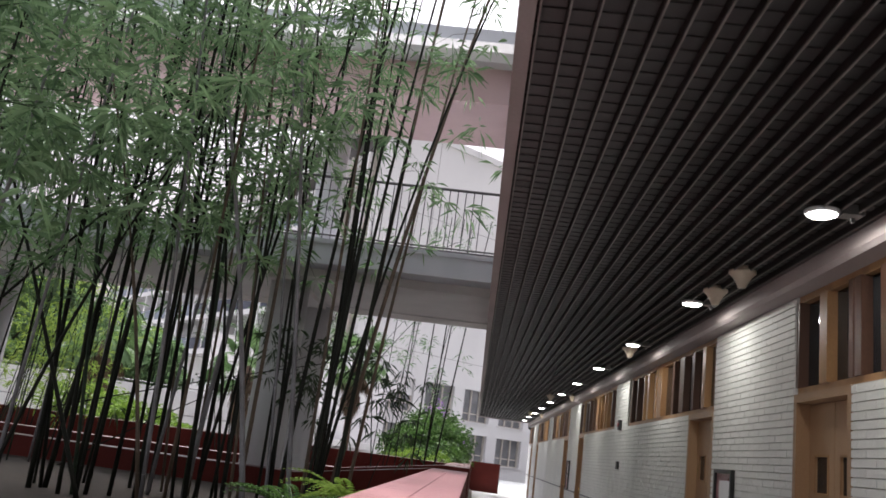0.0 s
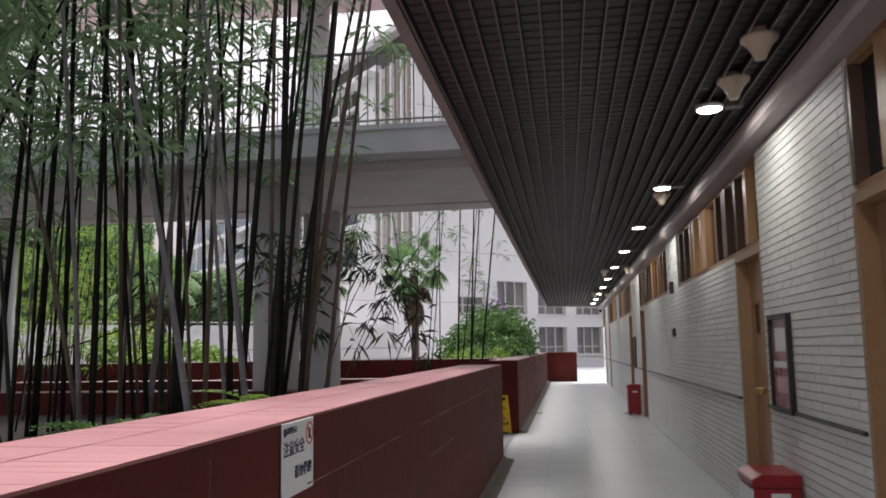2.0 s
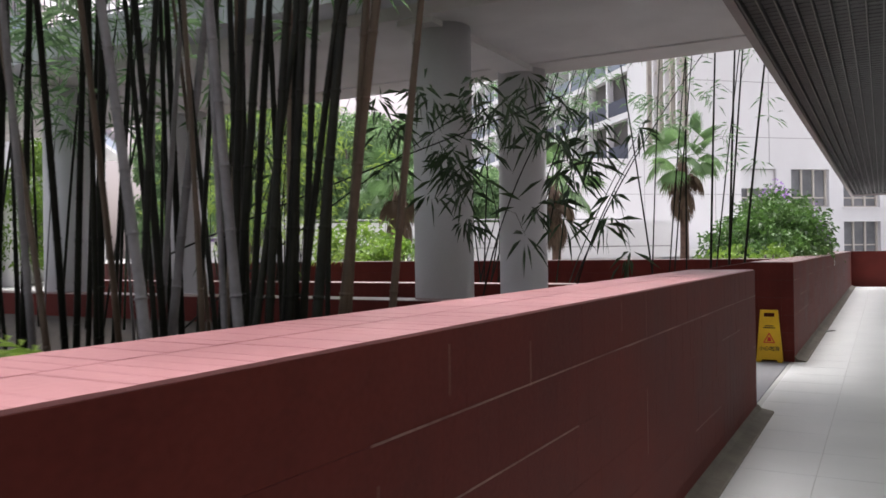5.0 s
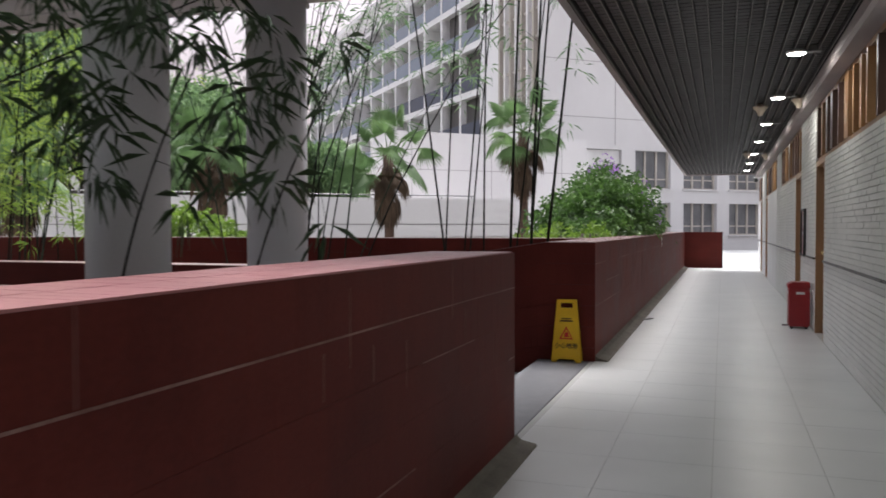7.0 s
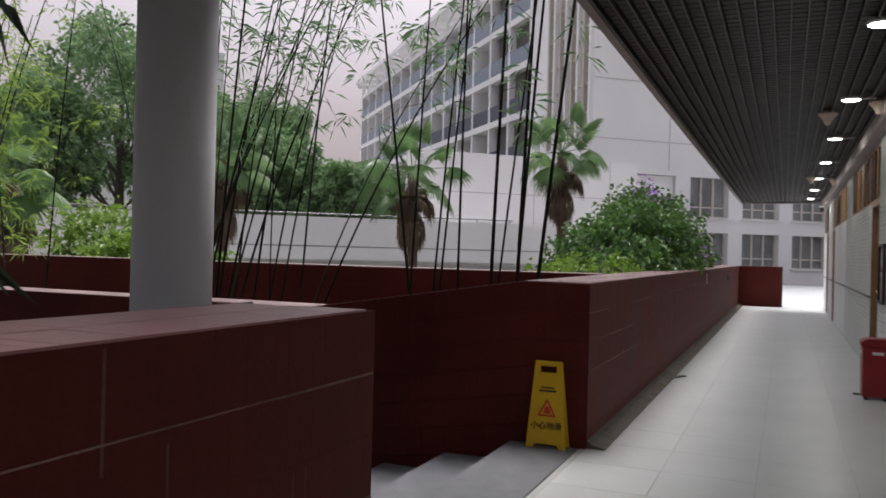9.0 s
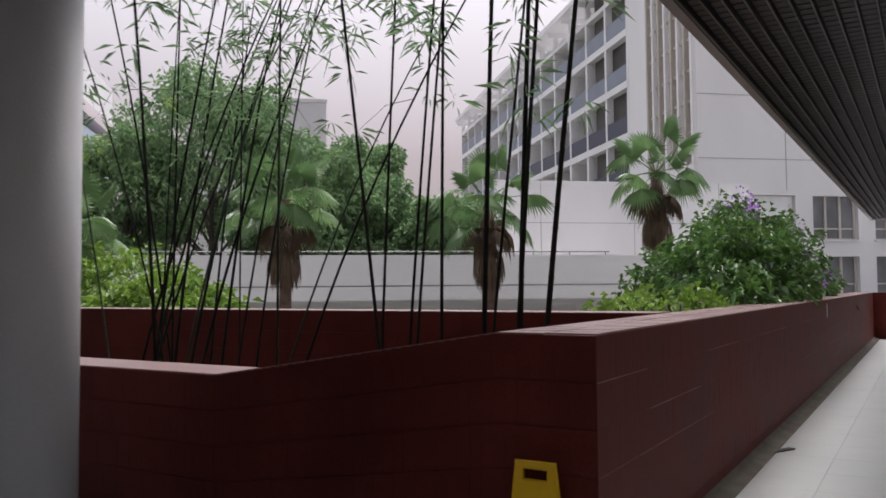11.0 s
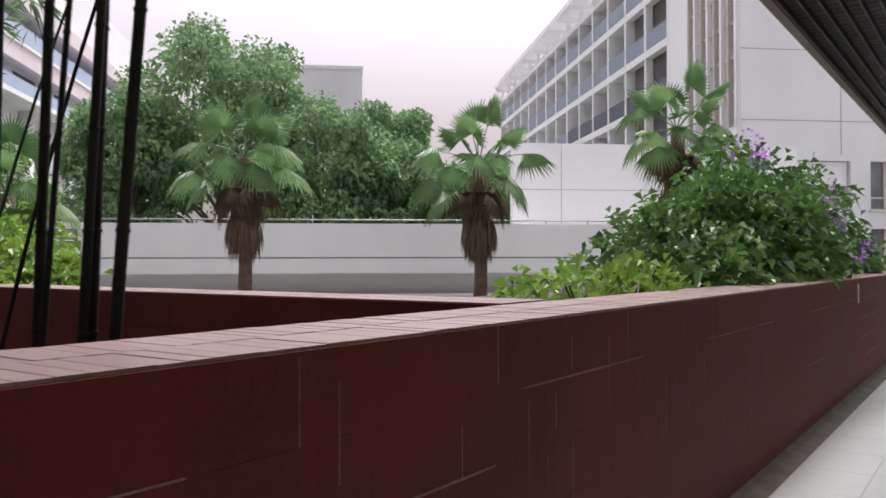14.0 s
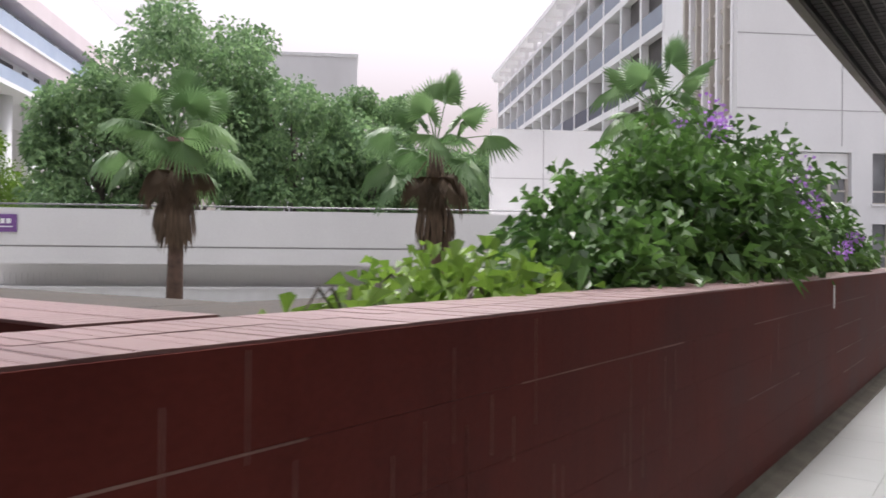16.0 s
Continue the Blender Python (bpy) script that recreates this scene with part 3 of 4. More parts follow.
# ---- bridges and columns ----
for lvl in (0,):
    br = thing("bridge", "grey footbridge crossing the court on round columns", "bridge", kind="structure")
    part("deck", Shape().prism([(0, 0), (1, 0), (1, 1), (0, 1)], 0, 1, Matrix(((30, 0, 0, -29.92), (0, 4.0, 0, 12.7), (0, 0, 0.3, 3.85), (0, 0, 0, 1)))), FASCIA, br)
    part("beam", B((-30, 13.15, 3.72), (0.078, 13.75, 3.85)), CONCRETE, br)
    part("beam", B((-30, 15.7, 3.72), (0.078, 16.3, 3.85)), CONCRETE, br)
    part("soffit", B((-30, 13.75, 3.74), (0.078, 15.7, 3.85)), CONCRETE, br)
    for x in (-3.08, -8.97):
        part("beam", B((x - 0.2, 13.2, 3.66), (x + 0.2, 16.28, 3.74)), CONCRETE, br)
    part("kerb", B((-30, 12.68, 4.15), (0.078, 12.86, 4.22)), FASCIA, br)
    bar = Shape().tube([(0, 0, 0), (0, 0, 0.98)], [0.008, 0.008], 6).mesh("rail_bar", RAILDARK)
    for y, nm in ((12.78, "railing"), (16.6, "railing_far")):
        rl = thing(nm, "dark thin-barred metal railing on the footbridge", "railing", pose(0, y, 4.2), kind="structure")
        part("handrail", Shape().tube([(-30, 0, 1.0), (0.078, 0, 1.0)], [0.022, 0.022], 8), RAILDARK, rl)
        part("lower_rail", Shape().tube([(-30, 0, 0.1), (0.078, 0, 0.1)], [0.014, 0.014], 6), RAILDARK, rl)
        for i in range(115):
            ob = new("rail_bar", bar)
            ob.parent = rl
            ob.matrix_basis = pose(-0.2 - 0.12 * i, 0, 0.01)
up = thing("upper_bridge", "pink-rendered upper footbridge above the first", "bridge", kind="structure")
part("beam_face", B((-30, 14.0, 7.2), (0.078, 16.0, 7.84)), PINK, up)
part("ledge", Shape().prism([(13.75, 7.84), (13.7, 8.0), (13.85, 8.26), (16.1, 8.26), (16.1, 7.84)], -30, 0.078, Matrix(((0, 1, 0, 0), (1, 0, 0, 0), (0, 0, 1, 0), (0, 0, 0, 1)))), CONCRETE, up)
part("upstand", B((-30, 13.95, 8.26), (0.078, 14.1, 8.55)), FASCIA, up)
col = solid("column", Shape().tube([(0, 0, LOW), (0, 0, 3.72)], [0.31, 0.31], 32), COLUMN, "round grey-painted column carrying the footbridge", "column", kind="", smooth=False, group="bridge columns")
col.data.shade_smooth()
COLS = [(-3.04, 13.69), (-3.12, 16.01), (-8.95, 13.6), (-9.0, 15.85)]
col.matrix_world = pose(*COLS[0], 0)
for x, y in COLS[1:]:
    copy_thing(col, pose(x, y, 0))
ucol = solid("upper_column", Shape().tube([(0, 0, 4.15), (0, 0, 7.2)], [0.26, 0.26], 24), COLUMN, "round grey column between the two footbridges", "column", kind="", group="upper columns")
ucol.data.shade_smooth()
ucol.matrix_world = pose(-3.08, 15.4, 0)
for x in (-9.0,):
    copy_thing(ucol, pose(x, 15.4, 0))


# ---- ceiling fittings ----
GLOW = glowing("lit_diffuser", (1.0, 0.98, 0.95), 7.0)
dl = thing("downlight", "lit round white downlight under the black ceiling", "ceiling light", pose(LAMP_X, LAMP_Y[0], CEIL), "corridor downlights")
part("rim", Shape().tube([(0, 0, 0.014), (0, 0, 0.0), (0, 0, -0.01)], [0.096, 0.096, 0.088], 28), WHITEP, dl, smooth=True)
part("diffuser", Shape().tube([(0, 0, -0.0105), (0, 0, -0.018), (0, 0, -0.022)], [0.084, 0.07, 0.03], 28), GLOW, dl, "glowing white lens", True)
part("bracket", Shape().box((0.1, -0.05, -0.004), (0.22, 0.05, 0.08)).box((0.16, -0.012, -0.04), (0.18, 0.012, -0.012)), STEEL, dl)
for y in LAMP_Y[1:]:
    copy_thing(dl, pose(LAMP_X, y, CEIL))
sp = thing("ceiling_speaker", "beige cone loudspeaker hanging under the ceiling", "loudspeaker", pose(1.97, 8.15, CEIL), "ceiling speakers")
part("horn", Shape().tube([(0, 0, 0.02), (0, 0, 0.0), (0, 0, -0.03), (0, 0, -0.08), (0, 0, -0.11)], [0.1, 0.1, 0.07, 0.04, 0.03], 20), CREAM, sp, smooth=True)
part("flange", Shape().tube([(0, 0, 0.022), (0, 0, 0.1)], [0.06, 0.06], 12), CREAM, sp)
for x, y in ((1.97, 7.45), (1.96, 11.95), (1.75, 20.9), (2.2, 20.3), (1.78, 28.4), (2.2, 28.9)):
    copy_thing(sp, pose(x, y, CEIL))
cc = thing("security_camera", "dark bullet security camera on a wall arm", "security camera", pose(2.2, 34.6, 2.78))
part("body", Shape().tube([(0, 0.12, 0.0), (0, -0.16, -0.03)], [0.06, 0.055], 14), BLACKP, cc)
part("hood", B((-0.07, -0.2, 0.055), (0.07, 0.12, 0.068)), WHITEP, cc)
part("arm", Shape().tube([(0, 0.1, 0.0), (0.1, 0.14, 0.06), (0.18, 0.14, 0.1)], [0.02, 0.02, 0.03], 8), WHITEP, cc)

# ---- wall fittings ----
bell = thing("alarm_bell", "small dark alarm button box on the brick wall", "alarm", pose(XW - 0.002, 14.6, 2.2))
part("box", B((-0.05, -0.06, -0.08), (0, 0.06, 0.08)), BLACKP, bell)
part("button", Shape().tube([(-0.05, 0, 0), (-0.065, 0, 0)], [0.03, 0.026], 14), REDBIN, bell)
pl = thing("switch_plate", "small black switch box on the brick wall", "switch", pose(XW - 0.002, 14.62, 1.58))
part("plate", B((-0.035, -0.07, -0.06), (0, 0.07, 0.06)), BLACKP, pl)
part("rocker", B((-0.043, -0.02, -0.03), (-0.035, 0.02, 0.03)), STEEL, pl)


def framed_poster(at, w, h, label):
    p = thing("framed_poster", label, "poster", at)
    fr = Shape().box((-0.035, 0, 0), (0, w, 0.035)).box((-0.035, 0, h - 0.035), (0, w, h)).box((-0.035, 0, 0.035), (0, 0.035, h - 0.035)).box((-0.035, w - 0.035, 0.035), (0, w, h - 0.035))
    part("frame", fr, BLACKP, p, "black frame")
    part("print", B((-0.012, 0.035, 0.035), (-0.006, w - 0.035, h - 0.035)), POSTERPINK, p)
    part("print_band", B((-0.014, 0.06, h * 0.45), (-0.012, w - 0.06, h * 0.52)), WHITEP, p)
    part("print_band", B((-0.014, 0.1, h * 0.2), (-0.012, w - 0.1, h * 0.36)), PINK, p)
    part("print_band", B((-0.014, 0.09, h * 0.62), (-0.012, w - 0.12, h * 0.86)), WHITEP, p)
    return p


framed_poster(pose(XW - 0.004, 8.76, 0.93), 0.52, 0.68, "black framed faded pink poster on white brick")
framed_poster(pose(XW - 0.004, 21.1, 0.93), 0.5, 0.68, "dark framed notice board beside a door")


def litter_bin(at, w, d, h, label, white_side):
    b = thing("litter_bin", label, "bin", at, "red bins")
    body = softened(part("body", B((0, 0, 0.03), (d, w, h - 0.08)), REDBIN, b), 0.012)
    lid = softened(part("lid", Shape().prism([(-0.012, h - 0.08), (-0.012, h - 0.03), (0.05, h), (d, h), (d, h - 0.08)], -0.012, w + 0.012), REDBIN, b), 0.006)
    part("label_strip", B((-0.003, w * 0.3, h * 0.74), (0, w * 0.7, h * 0.79)), WHITEP, b, "white label strip")
    part("label_strip", B((d * 0.35, -0.003, h * 0.74), (d * 0.75, 0, h * 0.79)), WHITEP, b, "white label strip")
    for x in (0.03, d - 0.05):
        for y in (0.03, w - 0.05):
            part("foot", Shape().tube([(x + 0.01, y + 0.01, 0), (x + 0.01, y + 0.01, 0.031)], [0.018, 0.018], 10), BLACKP, b)
    part("pedal", B((-0.07, w * 0.4, 0.03), (0.01, w * 0.6, 0.045)), BLACKP, b)
    if white_side:
        part("side_panel", B((-0.006, 0.0, 0.04), (-0.002, w, h - 0.1)), WHITEP, b, "white front panel")
    return b


litter_bin(pose(2.09, 20.2, 0), 0.26, 0.26, 0.62, "red plastic pedal bin against the white wall", False)
litter_bin(pose(2.06, 8.7, 0), 0.45, 0.3, 0.56, "red fire box with a white front by the wall", True)

# ---- signs ----
cs = thing("wet_floor_sign", "yellow folding wet-floor caution sign standing on the step", "sign", pose(-0.215, 16.685, 0.0))
for m in (pose(0, -0.06, 0, -5, 0, 0), pose(0, 0.045, 0, 5, 0, 0)):
    sh = Shape()
    sh.prism([(-0.1, 0.0), (-0.148, 0.0), (-0.107, 0.54), (0.107, 0.54), (0.148, 0.0), (0.1, 0.0), (0.08, 0.03), (-0.08, 0.03)], 0, 0.014, m)
    sh.prism([(-0.107, 0.54), (-0.06, 0.54), (-0.06, 0.59), (-0.1, 0.625)], 0, 0.014, m).prism([(0.06, 0.54), (0.107, 0.54), (0.1, 0.625), (0.06, 0.59)], 0, 0.014, m).prism([(-0.06, 0.59), (0.06, 0.59), (0.1, 0.625), (-0.1, 0.625)], 0, 0.014, m)
    part("panel", sh, YELLOW, cs)
face = pose(0, -0.062, 0, -5, 0, 0)
stand = face @ pose(0, 0, 0, 90, 0, 0)
writing("小心地滑", 0.058, INKBLACK, cs, stand @ pose(0, 0.16, 0.001), label="black characters")
part("caution_bar", B((-0.05, -0.001, 0.43), (0.05, 0.0, 0.44), face), INKBLACK, cs)
part("caution_bar", B((-0.065, -0.001, 0.405), (0.065, 0.0, 0.418), face), INKBLACK, cs)
tri = Shape()
for a, b in (((-0.06, 0.235), (0.06, 0.235)), ((0.06, 0.235), (0.0, 0.345)), ((0.0, 0.345), (-0.06, 0.235))):
    d = Vector((b[0] - a[0], b[1] - a[1])).normalized() * 0.006
    n = Vector((-d.y, d.x))
    tri.prism([(a[0] - d.x + n.x, a[1] - d.y + n.y), (a[0] - d.x - n.x, a[1] - d.y - n.y), (b[0] + d.x - n.x, b[1] + d.y - n.y), (b[0] + d.x + n.x, b[1] + d.y + n.y)], -0.0012, 0.0, face)
tri.prism([(-0.025, 0.25), (0.03, 0.25), (0.012, 0.3), (-0.012, 0.3)], -0.0012, 0.0, face)
part("warning_triangle", tri, INKRED, cs, "red warning triangle")

nt = thing("safety_notice", "white plastic safety notice fixed to the maroon parapet", "sign", pose(XF + 0.0105, 5.52, 1.082, 90, 0, 90))
softened(part("plate", B((-0.147, -0.11, 0), (0.147, 0.11, 0.004)), WHITEP, nt), 0.0015, 1)
writing("注意安全", 0.048, INKBLUE, nt, pose(-0.04, 0.03, 0.0045), label="navy characters")
writing("请勿攀爬", 0.042, INKBLUE, nt, pose(0.045, -0.045, 0.0045), label="navy characters")
writing("温馨提示：", 0.022, INKBLUE, nt, pose(-0.055, 0.085, 0.0045), label="small navy characters")
part("badge", Shape().tube([(-0.122, 0.083, 0.004), (-0.122, 0.083, 0.005)], [0.013, 0.013], 14), INKBLUE, nt)
part("text_bar", B((0.09, -0.098, 0.004), (0.135, -0.093, 0.005)), INKBLUE, nt)
ring = Shape()
for i in range(24):
    a, b = 2 * math.pi * i / 24, 2 * math.pi * (i + 1) / 24
    ring.prism([(0.031 * math.cos(a), 0.031 * math.sin(a)), (0.036 * math.cos(a), 0.036 * math.sin(a)), (0.036 * math.cos(b), 0.036 * math.sin(b)), (0.031 * math.cos(b), 0.031 * math.sin(b))], -0.0045, -0.0055, pose(0.105, 0.062, 0, -90, 0, 0))
ring.box((-0.034, -0.003, 0.0045), (0.034, 0.003, 0.0055), pose(0.105, 0.062, 0, 0, 0, -45))
part("prohibition_ring", ring, INKRED, nt, "red prohibition ring")
part("climber_mark", B((0.095, 0.046, 0.004), (0.115, 0.078, 0.005)), INKBLACK, nt)
tag = thing("wall_tag", "small white paper tag on the maroon parapet", "tag", pose(XF + 0.0102, 26.1, 0.94))
part("paper", B((0, -0.03, 0), (0.002, 0.03, 0.2)), WHITEP, tag)
dr = thing("drain_bar", "dark metal drain bar lying on the corridor floor", "drain", pose(0.2, 20.7, 0.001, 0, 0, 62))
softened(part("bar", B((-0.17, -0.035, 0), (0.17, 0.035, 0.012)), BLACKP, dr), 0.004, 1)


# ---- plants ----
def unit(a):
    return a / np.maximum(np.linalg.norm(a, axis=1, keepdims=True), 1e-9)


def spray(shape, centres, count, reach, length, width, hang=0.35, spread=1.0):
    """Fans of narrow leaves around twig points."""
    n = len(centres) * count
    c = np.repeat(centres, count, axis=0)
    d = rng.normal(size=(n, 3)) * (spread, spread, 0.55) + (0, 0, -hang)
    d = unit(d)
    s = unit(np.cross(d, rng.normal(size=(n, 3)) * 0.35 + (0, 0, 1.0)))
    base = c + d * (reach * rng.random(n))[:, None]
    shape.leaves(base, d, s, length * rng.uniform(0.6, 1.25, n), width * rng.uniform(0.7, 1.2, n))


def culm_shape(base, top, bend, r, rings):
    base, top, bend = Vector(base), Vector(top), Vector(bend)
    pts = []
    for i in range(15):
        t = i / 14
        pts.append((base.lerp(top, t) + bend * (t * t)) )
    radii = [r * (1 - 0.62 * (i / 14)) for i in range(15)]
    sh = Shape().tube(pts, radii, 7)
    hgt = (top - base).length
    for k in range(1, int(hgt / rings)):
        t = k * rings / hgt
        p = base.lerp(top, t) + bend * (t * t)
        rr = r * (1 - 0.62 * t)
        d = ((top - base) + bend * (2 * t)).normalized()
        sh.tube([p - d * 0.008, p, p + d * 0.008], [rr * 1.02, rr * 1.22, rr * 1.02], 7, False)
    return sh, pts


def bamboo(name, label, culms, twigs, leaf_mat, zlow, per, length=0.15, width=0.017, hang=0.35, out=0.6, extra=None):
    """A clump: every culm a part, one foliage mesh."""
    cl = thing(name, label, "bamboo")
    fol = Shape()
    twig = Shape()
    cen = []
    for base, top, bend, r, mat in culms:
        sh, pts = culm_shape(base, top, bend, r, 0.3)
        part("culm", sh, mat, cl, smooth=True)
        for _ in range(twigs):
            t = rng.uniform(0, 1)
            p = np.array(Vector(base).lerp(Vector(top), t) + Vector(bend) * t * t)
            if p[2] < zlow:
                continue
            q = p + rng.normal(size=3) * (out, out, 0.25)
            cen.append(q)
            if rng.random() < 0.3:
                twig.tube([Vector(p), Vector((p + q) / 2 + (0, 0, 0.08)), Vector(q)], [0.004, 0.003, 0.0015], 3, False)
    if extra is not None:
        cen += list(extra)
    cen = np.array(cen)
    spray(fol, cen, per, 0.14, length, width, hang)
    part("foliage", fol, leaf_mat, cl, kind="stuff")
    if twig.v:
        part("twig_growth", twig, CULM_GREEN, cl, kind="stuff")
    return cl


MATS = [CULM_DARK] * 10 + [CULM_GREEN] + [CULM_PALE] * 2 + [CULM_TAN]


def stand_of(n, x0, x1, y0, y1, z, h0, h1, r0, r1, lean, mats=MATS):
    out = []
    for _ in range(n):
        x, y, h = rng.uniform(x0, x1), rng.uniform(y0, y1), rng.uniform(h0, h1)
        lx, ly = rng.normal(lean[0], lean[2]), rng.normal(lean[1], lean[2])
        out.append(((x, y, z), (x + lx, y + ly, z + h), (lx * 0.8, ly * 0.8, -0.15), rng.uniform(r0, r1), mats[rng.integers(len(mats))]))
    return out


# thick clump nearest the bridge columns, thin screen further left
bamboo("bamboo_clump", "tall dense dark bamboo clump with drooping green foliage", stand_of(15, -1.8, -1.1, 8.75, 9.35, 0.6, 7.0, 9.5, 0.017, 0.026, (-0.1, 0.15, 0.45), [CULM_DARK] * 9 + [CULM_PALE, CULM_TAN]), 10, LEAF, 3.6, 14, 0.18, 0.022, out=0.4)
bamboo("bamboo_clump", "tall dense dark bamboo stems under a leafy crown", stand_of(34, -4.4, -1.8, 8.8, 10.6, 0.6, 7.0, 9.5, 0.014, 0.03, (-0.1, 0.1, 0.45)), 34, LEAF, 3.4, 15, 0.2, 0.024, out=0.8)
bamboo("bamboo_clump", "tall dark bamboo screen with drooping green foliage", stand_of(42, -9.8, -4.2, 9.4, 12.4, 0.6, 6.0, 8.5, 0.009, 0.02, (-0.05, 0.0, 0.35)), 26, LEAF, 2.9, 15, 0.2, 0.024, out=0.8)
bamboo("bamboo_clump", "leafy bamboo with bright drooping tips", stand_of(18, -7.0, -3.4, 6.4, 8.6, 0.6, 5.0, 7.5, 0.01, 0.018, (0.25, -0.2, 0.3)), 62, LEAF, 2.7, 16, 0.21, 0.026, out=0.75)
bamboo("bamboo_clump", "thin leaning bamboo stems with leafy crowns", [((-1.2, 9.3, 0.6), (-0.75, 9.6, 8.6), (0.1, 0.1, -0.1), 0.022, CULM_TAN), ((-1.1, 9.5, 0.6), (-0.55, 10.0, 8.4), (0.3, 0.1, -0.1), 0.02, CULM_TAN), ((-1.5, 9.0, 0.6), (-2.3, 9.2, 7.5), (-0.3, 0.0, 0), 0.026, CULM_PALE), ((-1.85, 8.8, 0.6), (-2.9, 9.0, 6.5), (-0.5, 0.0, 0), 0.028, CULM_PALE), ((-3.3, 8.7, 0.6), (-5.6, 8.9, 5.5), (-0.2, 0, 0), 0.022, CULM_DARK), ((-5.6, 8.4, 0.6), (-3.2, 8.8, 4.2), (0.3, 0, 0), 0.02, CULM_DARK)], 22, LEAF, 3.6, 12, 0.17, 0.02, out=0.45)
def puff(n, x0, x1, y0, y1, z0, z1):
    return rng.uniform((x0, y0, z0), (x1, y1, z1), (n, 3))


LOW_LEAVES = np.concatenate((puff(15, -3.0, -1.8, 12.0, 12.8, 2.35, 2.9), puff(10, -2.5, -1.95, 12.1, 12.5, 1.9, 2.4), puff(12, -1.85, -0.95, 12.0, 12.8, 2.2, 2.9), puff(7, -1.45, -1.1, 12.1, 12.5, 1.6, 2.1), puff(3, -2.15, -1.95, 12.2, 12.4, 1.6, 1.75), puff(4, -1.1, -0.7, 12.1, 12.4, 1.5, 2.5), puff(5, -4.4, -4.0, 12.0, 12.4, 1.9, 2.4)))
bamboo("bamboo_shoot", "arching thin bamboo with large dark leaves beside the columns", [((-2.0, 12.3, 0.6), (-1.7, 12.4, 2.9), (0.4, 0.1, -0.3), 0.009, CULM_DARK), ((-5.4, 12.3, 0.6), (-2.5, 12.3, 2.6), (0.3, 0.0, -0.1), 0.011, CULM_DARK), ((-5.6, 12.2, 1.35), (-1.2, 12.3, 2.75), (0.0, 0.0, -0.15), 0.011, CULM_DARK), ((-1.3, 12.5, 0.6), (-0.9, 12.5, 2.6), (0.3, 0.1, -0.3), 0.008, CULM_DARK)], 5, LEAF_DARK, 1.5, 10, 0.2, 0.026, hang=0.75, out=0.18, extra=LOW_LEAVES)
# foot, height at which the stem is known to pass, sideways lean up to there
row = [(-0.63, 0.18, 0.021), (-0.84, 0.12, 0.018), (-0.85, 0.06, 0.021), (-0.99, 0.19, 0.012), (-1.09, 0.05, 0.02), (-1.43, 0.01, 0.014), (-1.56, 0.15, 0.012), (-1.64, 0.14, 0.012), (-1.9, 0.07, 0.012), (-1.94, -0.24, 0.015)]
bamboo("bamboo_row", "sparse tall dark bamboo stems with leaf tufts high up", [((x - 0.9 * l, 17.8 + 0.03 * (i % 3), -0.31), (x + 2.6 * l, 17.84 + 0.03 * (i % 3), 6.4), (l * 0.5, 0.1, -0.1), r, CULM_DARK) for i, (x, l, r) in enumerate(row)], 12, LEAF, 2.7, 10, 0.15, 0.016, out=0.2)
bamboo("bamboo_clump", "slender bamboo clump leaning over the garden walk", stand_of(22, -5.2, -3.7, 17.9, 19.0, -0.31, 4.5, 6.0, 0.009, 0.018, (0.4, 0.0, 0.42), [CULM_DARK] * 6 + [CULM_GREEN]), 20, LEAF, 2.9, 10, 0.15, 0.015, out=0.4)
bamboo("bamboo_clump", "bright green backlit bamboo past the garden walk", stand_of(34, -11.6, -8.1, 17.6, 19.2, -0.31, 4.5, 6.0, 0.01, 0.018, (0.25, 0.0, 0.3), [CULM_DARK, CULM_DARK, CULM_GREEN]), 20, LEAF_FRESH, 1.4, 10, 0.16, 0.018, out=0.4)


def fern(at, label, n, reach, mat, wide):
    f = thing("fern", label, "fern", pose(*at))
    sh = Shape()
    for i in range(n):
        a, el = rng.uniform(0, 2 * math.pi), rng.uniform(0.25, 0.9)
        d = np.array((math.cos(a), math.sin(a), el))
        k = 12
        t = np.linspace(0.15, 1, k)
        rib = d[None, :] * (t * reach)[:, None] + np.array((0, 0, -0.55))[None, :] * (t * t * reach)[:, None]
        side = np.array((-math.sin(a), math.cos(a), 0.0))
        for s in (-1, 1):
            dr_ = unit(np.tile(side * s, (k, 1)) + d[None, :] * 0.5)
            sh.leaves(rib, dr_, unit(np.cross(dr_, np.tile((0, 0, 1.0), (k, 1)))), wide * (1.1 - t) + 0.02, np.full(k, 0.018))
        sh.tube([Vector(p) for p in rib[::3]], [0.003] * len(rib[::3]), 3, False)
    part("fronds", sh, mat, f, kind="stuff")
    return f


fern((-0.8, 7.7, 1.0), "bright green fern beside the parapet", 22, 0.5, LEAF_FRESH, 0.1)
fern((-0.9, 6.3, 0.98), "green fern tuft in the dark bed", 14, 0.4, LEAF_BUSH, 0.09)
fern((-0.8, 8.4, 0.9), "pale green fern in the bamboo bed", 12, 0.4, LEAF_FRESH, 0.09)
for i, (x, y) in enumerate(((-1.3, 5.9), (-2.0, 6.6), (-3.2, 6.2))):
    fern((x, y, 0.75), "dark green fern under the bamboo", 12, 0.45, LEAF_BUSH, 0.1)


